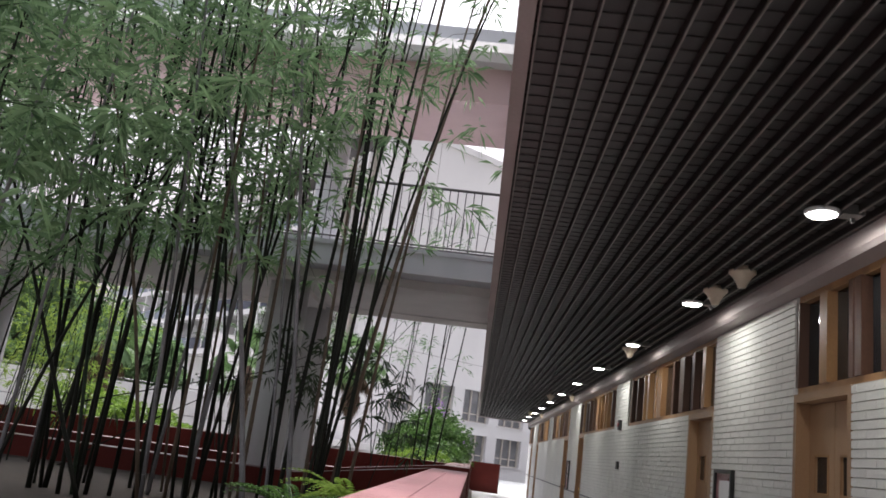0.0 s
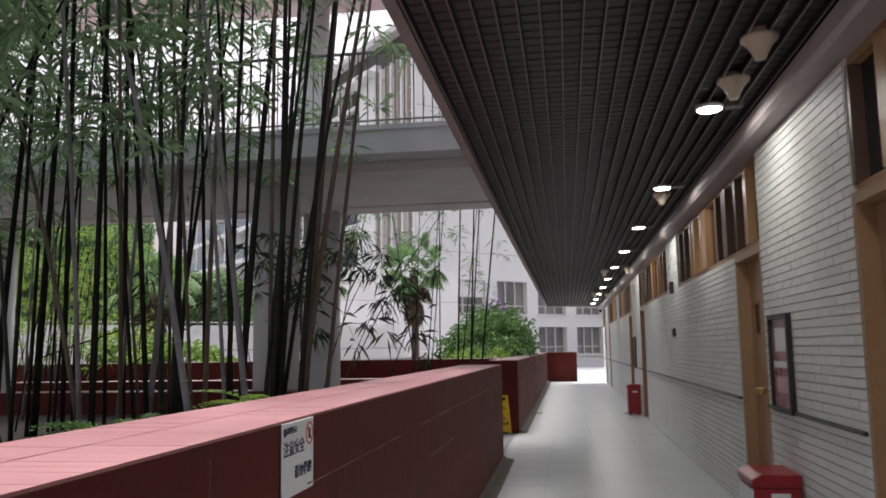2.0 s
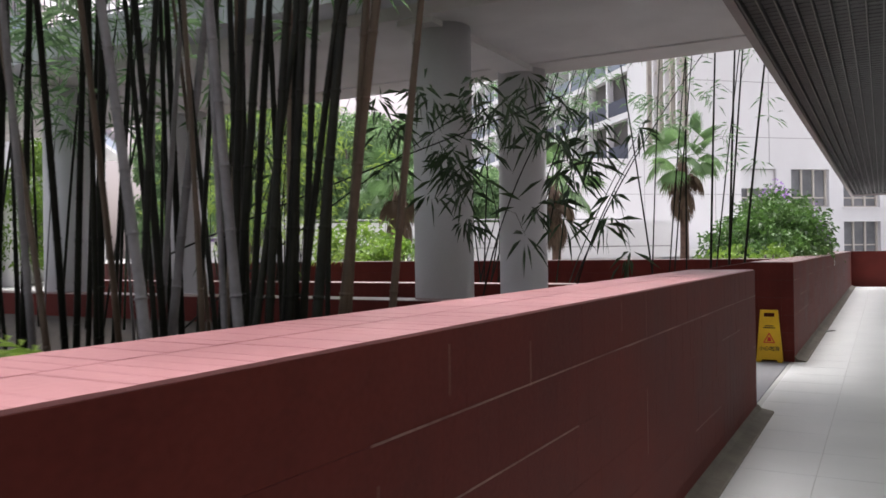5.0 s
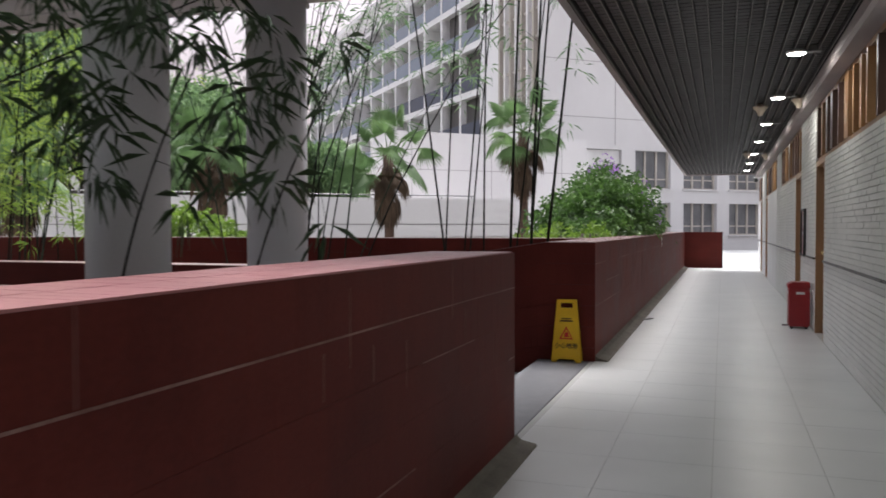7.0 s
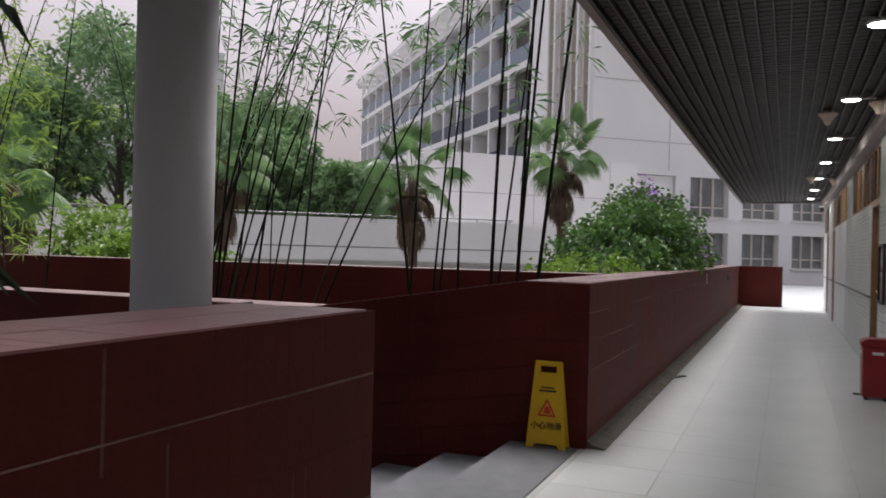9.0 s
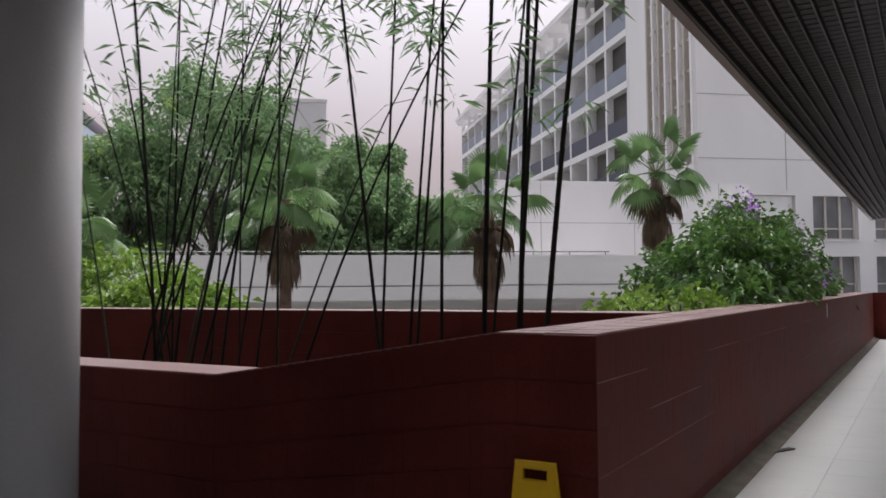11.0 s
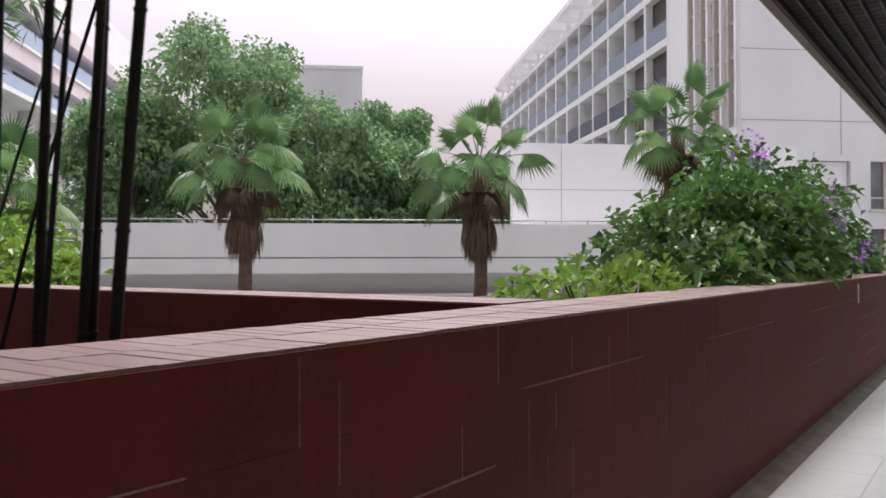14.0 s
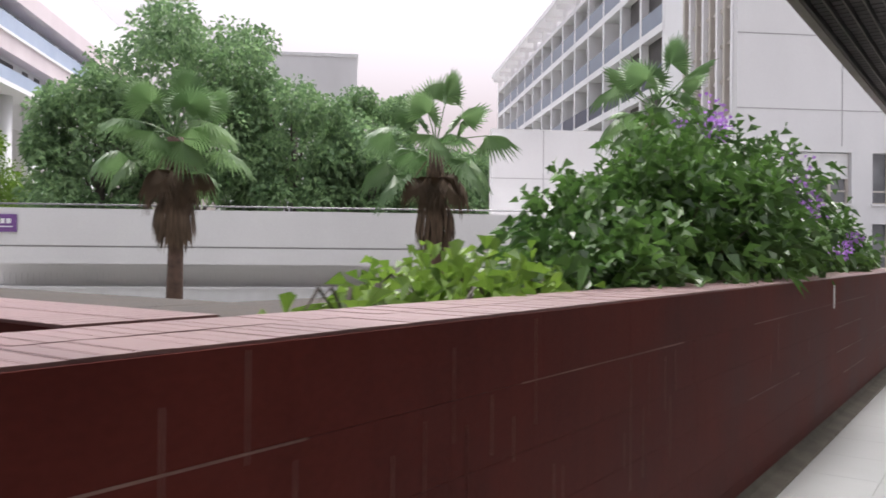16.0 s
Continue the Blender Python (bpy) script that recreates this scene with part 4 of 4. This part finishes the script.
def shrub(label, name, blobs, count, size, mat, flowers=()):
    s = thing(name, label, "shrub")
    sh = Shape()
    stem = Shape()
    for (x, y, z, rx, ry, rz), n in zip(blobs, count):
        d = unit(rng.normal(size=(n, 3)))
        rad = rng.uniform(0.55, 1.05, n) ** 0.6
        wob = np.array([noise.noise(Vector(q) * 2.8 + Vector((x, y, z))) for q in d]) * 0.75 + 1
        p = np.array((x, y, z)) + d * (rad * wob)[:, None] * (rx, ry, rz)
        ok = p[:, 2] > 1.0
        p, dd = p[ok], d[ok]
        k = len(p)
        aim = unit(dd * (1, 1, 0.6) + rng.normal(size=(k, 3)) * 0.6)
        sh.leaves(p, aim, unit(np.cross(aim, rng.normal(size=(k, 3)) * 0.5 + (0, 0, 1))), size * rng.uniform(0.6, 1.8, k), size * 0.75 * rng.uniform(0.8, 1.2, k), 0.3)
        for _ in range(5):
            q = np.array((x, y, z)) + unit(rng.normal(size=(1, 3)))[0] * (rx, ry, rz)
            stem.tube([(x, y, 1.0), ((x + q[0]) / 2, (y + q[1]) / 2, 1.25), tuple(q)], [0.014, 0.009, 0.004], 5, False)
    part("leaves", sh, mat, s, kind="stuff")
    part("stem_growth", stem, TREEBARK, s, kind="stuff")
    if len(flowers):
        fl = Shape()
        for x, y, z, r in flowers:
            n = 46
            d = unit(rng.normal(size=(n, 3)))
            p = np.array((x, y, z)) + d * (r * rng.random(n) ** 0.5)[:, None]
            fl.leaves(p, d, unit(np.cross(d, rng.normal(size=(n, 3)))), np.full(n, 0.05), np.full(n, 0.045), 0.1)
        part("blossom", fl, FLOWER, s, "lilac blossom clusters", kind="stuff")
    return s


shrub("dense green flowering shrub with lilac blossom over the parapet", "flowering_shrub",
      [(-1.1, 26.3, 1.6, 0.9, 1.5, 0.95), (-1.0, 24.7, 1.4, 0.8, 1.3, 0.72), (-1.2, 27.9, 1.5, 0.8, 1.0, 0.7), (-1.7, 25.6, 1.4, 0.9, 1.1, 0.6), (-0.75, 23.2, 1.15, 0.5, 0.8, 0.42), (-1.5, 26.8, 2.1, 0.5, 0.6, 0.45), (-0.9, 25.4, 1.9, 0.5, 0.6, 0.4), (-0.95, 29.6, 1.4, 0.75, 1.4, 0.62), (-0.95, 31.8, 1.25, 0.7, 1.4, 0.45)],
      (5200, 4600, 2400, 2600, 1500, 1000, 1000, 2200, 1500), 0.098, LEAF_BUSH,
      [(-0.55, 27.6, 2.27, 0.2), (-0.5, 27.5, 2.1, 0.15), (-0.42, 27.3, 1.85, 0.22), (-0.38, 27.2, 1.7, 0.15), (-0.3, 26.9, 1.85, 0.12), (-1.2, 26.6, 2.75, 0.2), (-1.05, 26.5, 2.62, 0.14), (-1.4, 26.3, 2.6, 0.12), (-0.9, 25.9, 2.5, 0.1), (-0.3, 29.5, 1.6, 0.1), (-0.25, 28.4, 1.45, 0.1)])
shrub("yellow-green ground shrub in the raised bed", "ground_shrub", [(-0.75, 21.9, 1.02, 0.4, 0.8, 0.28), (-1.6, 22.6, 1.04, 0.6, 0.6, 0.3), (-0.7, 20.9, 1.0, 0.3, 0.4, 0.16)], (800, 600, 250), 0.1, LEAF_LIME)
shrub("bright green shrub behind the planter wall", "garden_shrub", [(-8.4, 21.4, 1.2, 0.9, 0.8, 0.42), (-7.3, 21.2, 1.1, 0.5, 0.6, 0.22), (-9.8, 21.9, 1.4, 1.0, 0.8, 0.65)], (1500, 500, 1600), 0.12, LEAF_LIME)


# ---- fan palms ----
def fan_palm(at, head, seed, label):
    r = np.random.default_rng(seed)
    x, y = at
    p = thing("fan_palm", label, "palm", pose(x, y, LOW))
    h = head - LOW
    part("trunk", Shape().tube([(0, 0, 0), (0.05, 0, h * 0.4), (0.02, 0.03, h * 0.8), (0, 0, h)], [0.2, 0.16, 0.15, 0.17], 12), BARK, p, smooth=True)

    def fan(az, el, stalk, rad, dead, top):
        """A stalk and a pleated fan, joined to two thirds, then split into drooping tips."""
        sh = Shape()
        d = np.array((math.cos(az) * math.cos(el), math.sin(az) * math.cos(el), math.sin(el)))
        o = np.array((0, 0, top))
        hub = o + d * stalk + np.array((0, 0, -0.14 * stalk * math.cos(el)))
        sh.tube([Vector(o), Vector((o + hub) / 2 + (0, 0, 0.06)), Vector(hub)], [0.02, 0.014, 0.01], 5, False)
        side = np.array((-math.sin(az), math.cos(az), 0.0))
        bend = r.uniform(0.1, 0.4) if el > 0.6 else r.uniform(0.5, 0.9)
        d = unit((d * math.cos(bend) + np.array((0, 0, -1.0)) * math.sin(bend))[None])[0]
        upv = np.cross(d, side)
        w = r.uniform(-0.6, 0.6)
        side, upv = math.cos(w) * side + math.sin(w) * upv, math.cos(w) * upv - math.sin(w) * side
        k = 30
        ang = np.linspace(-1.9, 1.9, 2 * k + 1)
        reach = rad * (0.72 + 0.28 * np.cos(ang * 0.8))
        ray = np.cos(ang)[:, None] * d + np.sin(ang)[:, None] * side
        fold = np.where(np.arange(2 * k + 1) % 2, 0.025, -0.025)[:, None] * upv
        cup = -0.16 * (1 - np.cos(ang))[:, None] * upv * rad
        mid = hub + ray * (reach * 0.62)[:, None] + fold + cup + np.array((0, 0, -0.06 * rad))
        sag = (0.1 if el > 0.6 else 0.3) * rad * (2.0 if dead else 1.0)
        tip = hub + ray * (reach * r.uniform(0.92, 1.08, 2 * k + 1))[:, None] + cup * 1.6 + np.array((0, 0, -1.0)) * (sag * r.uniform(0.6, 1.5, 2 * k + 1))[:, None]
        c = len(sh.v)
        sh.v += [tuple(hub)] + [tuple(q) for q in mid.tolist()] + [tuple(q) for q in tip.tolist()]
        n = 2 * k + 1
        for j in range(n - 1):
            sh.f.append((c, c + 1 + j, c + 2 + j))
        for j in range(1, n - 1, 2):
            sh.f += [(c + j, c + 1 + j, c + 1 + n + j), (c + 1 + j, c + 2 + j, c + 1 + n + j)]
        return sh

    for i in range(16):
        el = 1.35 - 1.75 * (i / 15) ** 0.9 + r.uniform(-0.12, 0.12)
        part("frond", fan(i * 2.399 + r.uniform(-0.3, 0.3), el, r.uniform(0.85, 1.25), r.uniform(0.68, 0.86), False, h), FROND, p)
    for i in range(9):
        part("dead_frond", fan(i * 2.399, r.uniform(-1.3, -0.7), r.uniform(0.5, 0.8), r.uniform(0.4, 0.6), True, h - 0.15), FROND_DEAD, p, "dry brown hanging frond")
    sk = Shape()
    n = 900
    a = r.uniform(0, 2 * math.pi, n)
    z = h - 0.25 - 1.75 * r.random(n) ** 0.7
    rad = 0.17 + 0.24 * np.sin(((h - 1.1 - z) / 0.9 * 3.0).clip(0, 3.0))
    base = np.stack((np.cos(a) * rad, np.sin(a) * rad, z), 1)
    dn = unit(np.stack((np.cos(a) * 0.12, np.sin(a) * 0.12, -np.ones(n)), 1))
    sk.leaves(base, dn, unit(np.stack((-np.sin(a), np.cos(a), np.zeros(n)), 1)), r.uniform(0.3, 0.6, n), r.uniform(0.03, 0.06, n), 0.0)
    part("skirt", sk, FROND_DEAD, p, "shaggy skirt of dry leaves", kind="stuff")
    return p


fan_palm((-13.25, 29.3), 3.8, 1, "fan palm with a shaggy brown skirt of dry leaves")
fan_palm((-9.15, 33.1), 3.75, 2, "fan palm with ragged fronds and a dark skirt")
fan_palm((-5.5, 36.8), 4.75, 3, "taller fan palm standing near the white wall")
fan_palm((-17.2, 25.8), 2.9, 4, "fan palm standing beside the terraced building")


# ---- broad-leaved trees ----
def tree(at, height, spread, seed, label, mat=LEAF_TREE, leaves=17000):
    r = np.random.default_rng(seed)
    t = thing("garden_tree", label, "tree", pose(at[0], at[1], LOW))
    h = height - LOW
    trunk = Shape().tube([(0, 0, 0), (0.1, 0.1, h * 0.25), (0.0, 0.2, h * 0.5), (0.1, 0.1, h * 0.8)], [0.35, 0.28, 0.2, 0.06], 9)
    part("trunk", trunk, TREEBARK, t, smooth=True)
    sh, cl = Shape(), []
    for i in range(58):
        a, el = i * 2.399, r.uniform(0.08, 1.0)
        rr = spread * math.sqrt(max(0.05, 1 - (el * 1.15 - 0.35) ** 2)) * r.uniform(0.55, 1.0)
        c = np.array((math.cos(a) * rr, math.sin(a) * rr, h * (0.1 + 0.84 * el)))
        cl.append((c, r.uniform(0.21, 0.38) * spread))
        if i % 3 == 0:
            part("limb", Shape().tube([(0, 0.1, c[2] * 0.5), tuple(c * (0.5, 0.5, 0.8)), tuple(c)], [0.1, 0.06, 0.02], 5), TREEBARK, t)
    per = leaves // 58
    for c, s in cl:
        d = unit(r.normal(size=(per, 3)))
        p = c + d * (s * r.uniform(0.2, 1.0, per) ** 0.5)[:, None] * (1, 1, 0.8)
        aim = unit(d + r.normal(size=(per, 3)) * 0.7 + (0, 0, -0.2))
        sh.leaves(p, aim, unit(np.cross(aim, r.normal(size=(per, 3)))), r.uniform(0.2, 0.42, per), r.uniform(0.12, 0.24, per), 0.25)
    part("crown", sh, mat, t, kind="stuff")
    return t


for i, (x, y, h, s, lab) in enumerate(((-34.5, 40.5, 9.6, 3.3, "broad green tree behind the white ramp wall"), (-32.5, 44.5, 13.6, 5.2, "tall full green tree behind the white ramp wall"), (-28.5, 47.5, 10.4, 4.0, "rounded green tree behind the white ramp wall"), (-26, 50.5, 7.6, 3.4, "lower green tree behind the ramp"), (-33.5, 59.5, 13.0, 3.4, "far green tree before a pale tower"), (-21.5, 51, 6.2, 3.0, "small tree at the ramp's end"), (-54, 42, 9.5, 5.0, "green tree past the garden"), (-52, 29, 8.5, 5.0, "green tree at the garden's side"), (-24, 57, 7.0, 3.0, "small green tree below the balconies"))):
    tree((x, y), h, s, 20 + i, lab, LEAF_LIME if x < -50 else LEAF_TREE)

# ---- far buildings, on a grid turned by 42 degrees ----
G = pose(0, 0, 0, 0, 0, 42)


def local(shape_lo, shape_hi):
    return Shape().box(shape_lo, shape_hi, G)


def solid_part(name, lo, hi, mat, parent, label=""):
    return part(name, local(lo, hi), mat, parent, label)


rw = thing("ramp_wall", "long white ramp wall with a shaded recess below", "wall", kind="structure")
solid_part("fascia", (2.8, 38, 1.53), (24, 38.4, 2.63), PLAIN_WHITE, rw)
solid_part("fascia", (2.8, 38, 0.99), (24, 38.4, 1.48), PLAIN_WHITE, rw)
solid_part("groove", (2.8, 38.04, 1.47), (24, 38.4, 1.54), JOINT, rw)
solid_part("deck", (2.8, 38.4, 0.99), (30, 42.9, 1.3), CONCRETE, rw)
solid_part("recess_wall", (2.8, 38.95, LOW), (24, 39.3, 0.99), PLAIN_WHITE, rw)
solid_part("plinth", (1, 38.3, LOW), (24, 38.8, 0.22), CONCRETE, rw)
solid_part("plinth_cap", (1, 38.25, 0.22), (24, 38.85, 0.3), PLAIN_WHITE, rw)
ribs = Shape()
for i in range(120):
    ribs.box((3.0 + 0.17 * i, 38.935, 0.3), (3.03 + 0.17 * i, 38.95, 0.7), G)
part("rib", ribs, PLAIN_WHITE, rw, kind="stuff")
part("handrail", Shape().tube([G @ Vector((2.8, 38.2, 2.76)), G @ Vector((22, 38.2, 2.76))], [0.025, 0.025], 6), RAILDARK, rw)
for i in range(14):
    part("rail_post", Shape().tube([G @ Vector((3 + 1.45 * i, 38.2, 2.62)), G @ Vector((3 + 1.45 * i, 38.2, 2.76))], [0.02, 0.02], 5), RAILDARK, rw)
ps = thing("direction_sign", "purple direction sign with white lettering on the ramp", "sign")
solid_part("plate", (3.0, 37.93, 1.91), (3.75, 37.99, 2.43), PURPLEP, ps)
for i in range(3):
    solid_part("character_bar", (3.14 + 0.17 * i, 37.915, 2.16), (3.26 + 0.17 * i, 37.93, 2.3), WHITEP, ps)
solid_part("text_bar", (3.12, 37.915, 2.05), (3.66, 37.93, 2.08), WHITEP, ps)
gw = thing("garden_wall", "tall pale wall with panel joints before the block", "wall", kind="structure")
solid_part("wall_face", (18.8, 43, LOW), (31, 43.4, 6.14), PLAIN_WHITE, gw)
for u in (20.8, 25.2, 29.4):
    solid_part("joint", (u, 42.992, LOW), (u + 0.03, 43.0, 6.14), JOINT, gw)
solid_part("joint", (18.8, 42.993, 4.25), (31, 43.0, 4.28), JOINT, gw)

bk = thing("white_block", "large white rendered building block with recessed windows", "building")
U0 = 30.6
openings = [(33.4 + 3.72 * i, 36.1 + 3.72 * i, 3.8, 6.13) for i in range(9)] + [(33.4 + 3.72 * i, 36.1 + 3.72 * i, 0.85, 2.9) for i in range(9)]
sh = Shape()
us = [U0] + [v for i in range(9) for v in (33.4 + 3.72 * i, 36.1 + 3.72 * i)] + [72]
for z0, z1 in ((LOW, 0.85), (2.9, 3.8), (6.13, 24)):
    sh.box((U0, 47, z0), (72, 47.45, z1), G)
for z0, z1 in ((0.85, 2.9), (3.8, 6.13)):
    for a, b in zip(us[0::2], us[1::2]):
        sh.box((a, 47, z0), (b, 47.45, z1), G)
part("wall", sh, PLAIN_WHITE, bk)
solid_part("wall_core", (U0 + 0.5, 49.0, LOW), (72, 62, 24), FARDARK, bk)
solid_part("floor_slab", (U0 + 0.5, 47.46, 3.2), (72, 49, 3.5), PLAIN_WHITE, bk)
solid_part("roof", (U0 - 0.3, 46.8, 24), (72, 62, 24.5), PLAIN_WHITE, bk)
for z in (8.0, 11.36, 14.7, 18.0):
    solid_part("joint", (U0, 46.985, z), (72, 47.0, z + 0.04), JOINT, bk)
for u in (35.6, 44.5):
    solid_part("joint", (u, 46.985, 6.4), (u + 0.04, 47.0, 24), JOINT, bk)
for a, b, z0, z1 in openings:
    wn = part("window", local((a, 47.3, z0), (b, 47.42, z0 + 0.08)), WINFRAME, bk)
    part("pane", local((a, 47.36, z0 + 0.08), (b, 47.38, z1)), FARGLASS, wn)
    for i in range(4):
        p0 = a + (b - a - 0.12) * i / 3
        part("frame", local((p0, 47.26, z0 + 0.08), (p0 + 0.12, 47.35, z1)), WINFRAME, wn)
    part("sill", local((a - 0.1, 46.9, z0 - 0.08), (b + 0.1, 46.998, z0)), PLAIN_WHITE, wn)
    part("transom", local((a, 47.24, z0 + 0.55), (b, 47.258, z0 + 0.63)), WINFRAME, wn)
solid_part("shutter", (33.45, 47.2, 4.95), (36.05, 47.24, 6.1), CONCRETE, bk, "half-lowered grey shutter")

bw = thing("balcony_wing", "long white wing with rows of blue-railed balconies", "building")
V0, V1, ROOF = 55.6, 104.7, 21.6
solid_part("back_wall", (U0 + 2.0, 47.46, LOW), (U0 + 2.4, V1, ROOF - 1.3), WING_WHITE, bw)
solid_part("terrace_slab", (U0 + 2.4, 52.8, ROOF - 1.6), (U0 + 12, V1, ROOF - 1.3), WING_WHITE, bw)
solid_part("pier", (U0 + 0.05, 52.8, LOW), (U0 + 2, V0, ROOF + 1), WING_WHITE, bw)
solid_part("roof", (U0 - 0.7, 52.8, ROOF + 0.1), (U0 + 2.2, V1 + 0.3, ROOF + 0.5), WING_WHITE, bw)
FLOORS = (7.7, 11.0, 14.3, 17.6)
for i, z in enumerate(FLOORS):
    solid_part("slab", (U0, V0, z - 0.45), (U0 + 2, V1, z), WING_WHITE, bw)
solid_part("slab", (U0, V0, ROOF - 1.6), (U0 + 2, V1, ROOF - 1.3), WING_WHITE, bw)
solid_part("roof_beam", (U0 + 1.4, V0, ROOF - 0.15), (U0 + 1.7, V1, ROOF + 0.1), WING_WHITE, bw)
BAYS = 14
pitch = (V1 - V0) / BAYS
for b in range(BAYS + 1):
    solid_part("roof_bracket", (U0 - 0.5, V0 + pitch * b - 0.12, ROOF - 0.3), (U0 + 2, V0 + pitch * b + 0.12, ROOF + 0.1), WING_WHITE, bw)
    solid_part("roof_post", (U0 + 0.05, V0 + pitch * b - 0.13, ROOF - 1.3), (U0 + 0.4, V0 + pitch * b + 0.13, ROOF - 0.3), WING_WHITE, bw)
    solid_part("fin", (U0 + 0.03, V0 + pitch * b - 0.15, 7.2), (U0 + 1.99, V0 + pitch * b + 0.15, ROOF - 1.6), WING_WHITE, bw)
for i, z in enumerate(FLOORS):
    for b in range(BAYS):
        a = V0 + pitch * b
        bal = solid_part("balustrade", (U0 + 0.06, a + 0.16, z + 0.05), (U0 + 0.12, a + pitch - 0.16, z + 1.1), NAVYPANEL if z < 11.5 and b < 6 else BLUEPANEL, bw)
        solid_part("balcony_door", (U0 + 1.9, a + 0.5, z + 0.02), (U0 + 1.99, a + pitch - 1.2, z + 2.2), FARGLASS, bw)
        if b % 3 == i % 3 and z > 13:
            solid_part("air_unit", (U0 + 0.5, a + 0.4, z + 1.5), (U0 + 0.9, a + 1.2, z + 2.1), WHITEP, bw)
solid_part("glazed_stair", (U0 + 0.35, 47.5, 7.8), (U0 + 0.5, 52.8, 22), CURTAIN, bw)
for i in range(8):
    v = 47.5 + 5.2 * i / 7
    solid_part("mullion", (U0 - 0.05, v - 0.09, 7.8), (U0 + 0.34, v + 0.09, 22), WINFRAME if i % 2 else WING_WHITE, bw)
for i in range(9):
    z = 7.8 + 1.66 * i
    solid_part("transom", (U0 + 0.1, 47.5, z), (U0 + 0.33, 52.8, z + 0.14), WINFRAME, bw)
solid_part("lower_wall", (U0 + 0.02, 47.46, LOW), (U0 + 1.9, 52.8, 7.8), WING_WHITE, bw)

lb = thing("terraced_building", "white building with long blue glass balustrades on columns", "building")
UL, VA, VB = -9.4, 63.0, 104.0
FLAT = G @ Matrix(((1, 0, 0, 0), (0, 0, 1, 0), (0, 1, 0, 0), (0, 0, 0, 1)))


def storey(name, back, z0, z1, mat, label=""):
    """A level layer with a cut corner, set back from the front by so much."""
    e = UL - back
    return part(name, Shape().prism([(e, VA + back), (e, VB), (e - 16, VB), (e - 16, VA - 3 + back), (e - 5, VA - 3 + back)], z0, z1, FLAT), mat, lb, label)


storey("slab", 0.0, 12.46, 12.8, WING_WHITE)
storey("balustrade", 0.12, 12.8, 13.75, PALEBLUE, "pale blue balustrade band")
storey("inner_wall", 1.0, 13.75, 14.75, PLAIN_WHITE)
storey("fascia", 0.0, 14.75, 15.95, PINKWHITE, "pink-white fascia band")
storey("slab", -0.12, 15.95, 16.15, WING_WHITE)
storey("balustrade", 0.12, 16.15, 17.4, PALEBLUE, "pale blue balustrade band")
storey("inner_wall", 1.6, 17.4, 18.6, PLAIN_WHITE)
storey("fascia", 0.0, 18.6, 19.8, PINKWHITE, "pink-white fascia band")
storey("roof_wall", 0.3, 19.8, 24.0, WING_WHITE)
for v, wide in ((64.5, 3.2), (69.5, 4.0), (75.2, 1.0), (77.4, 1.0), (82.0, 3.5), (88.0, 3.5)):
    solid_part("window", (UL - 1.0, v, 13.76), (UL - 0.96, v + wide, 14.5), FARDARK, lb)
for i in range(8):
    solid_part("window", (UL - 1.6, VA + 3 + 4.6 * i, 17.45), (UL - 1.56, VA + 6.6 + 4.6 * i, 18.5), FARGLASS, lb)
solid_part("ground_wall", (UL - 8, VA, LOW), (UL - 7.6, VB, 12.46), PLAIN_WHITE, lb)
for i in range(8):
    part("column", Shape().tube([G @ Vector((UL - 1.8, VA + 1.5 + 4.8 * i, LOW)), G @ Vector((UL - 1.8, VA + 1.5 + 4.8 * i, 12.46))], [0.55, 0.55], 16), WING_WHITE, lb, smooth=True)
tw = thing("far_tower", "plain pale tower standing far behind the trees", "building")
tw.matrix_world = pose(-70.9, 90.7, 0, 0, 0, 42)
part("wall", B((-10, -5, LOW), (6.4, 5, 24.8)), PLAIN_WHITE, tw)
part("parapet", B((-10.1, -5.1, 24.8), (6.5, 5.1, 25.2)), CONCRETE, tw)
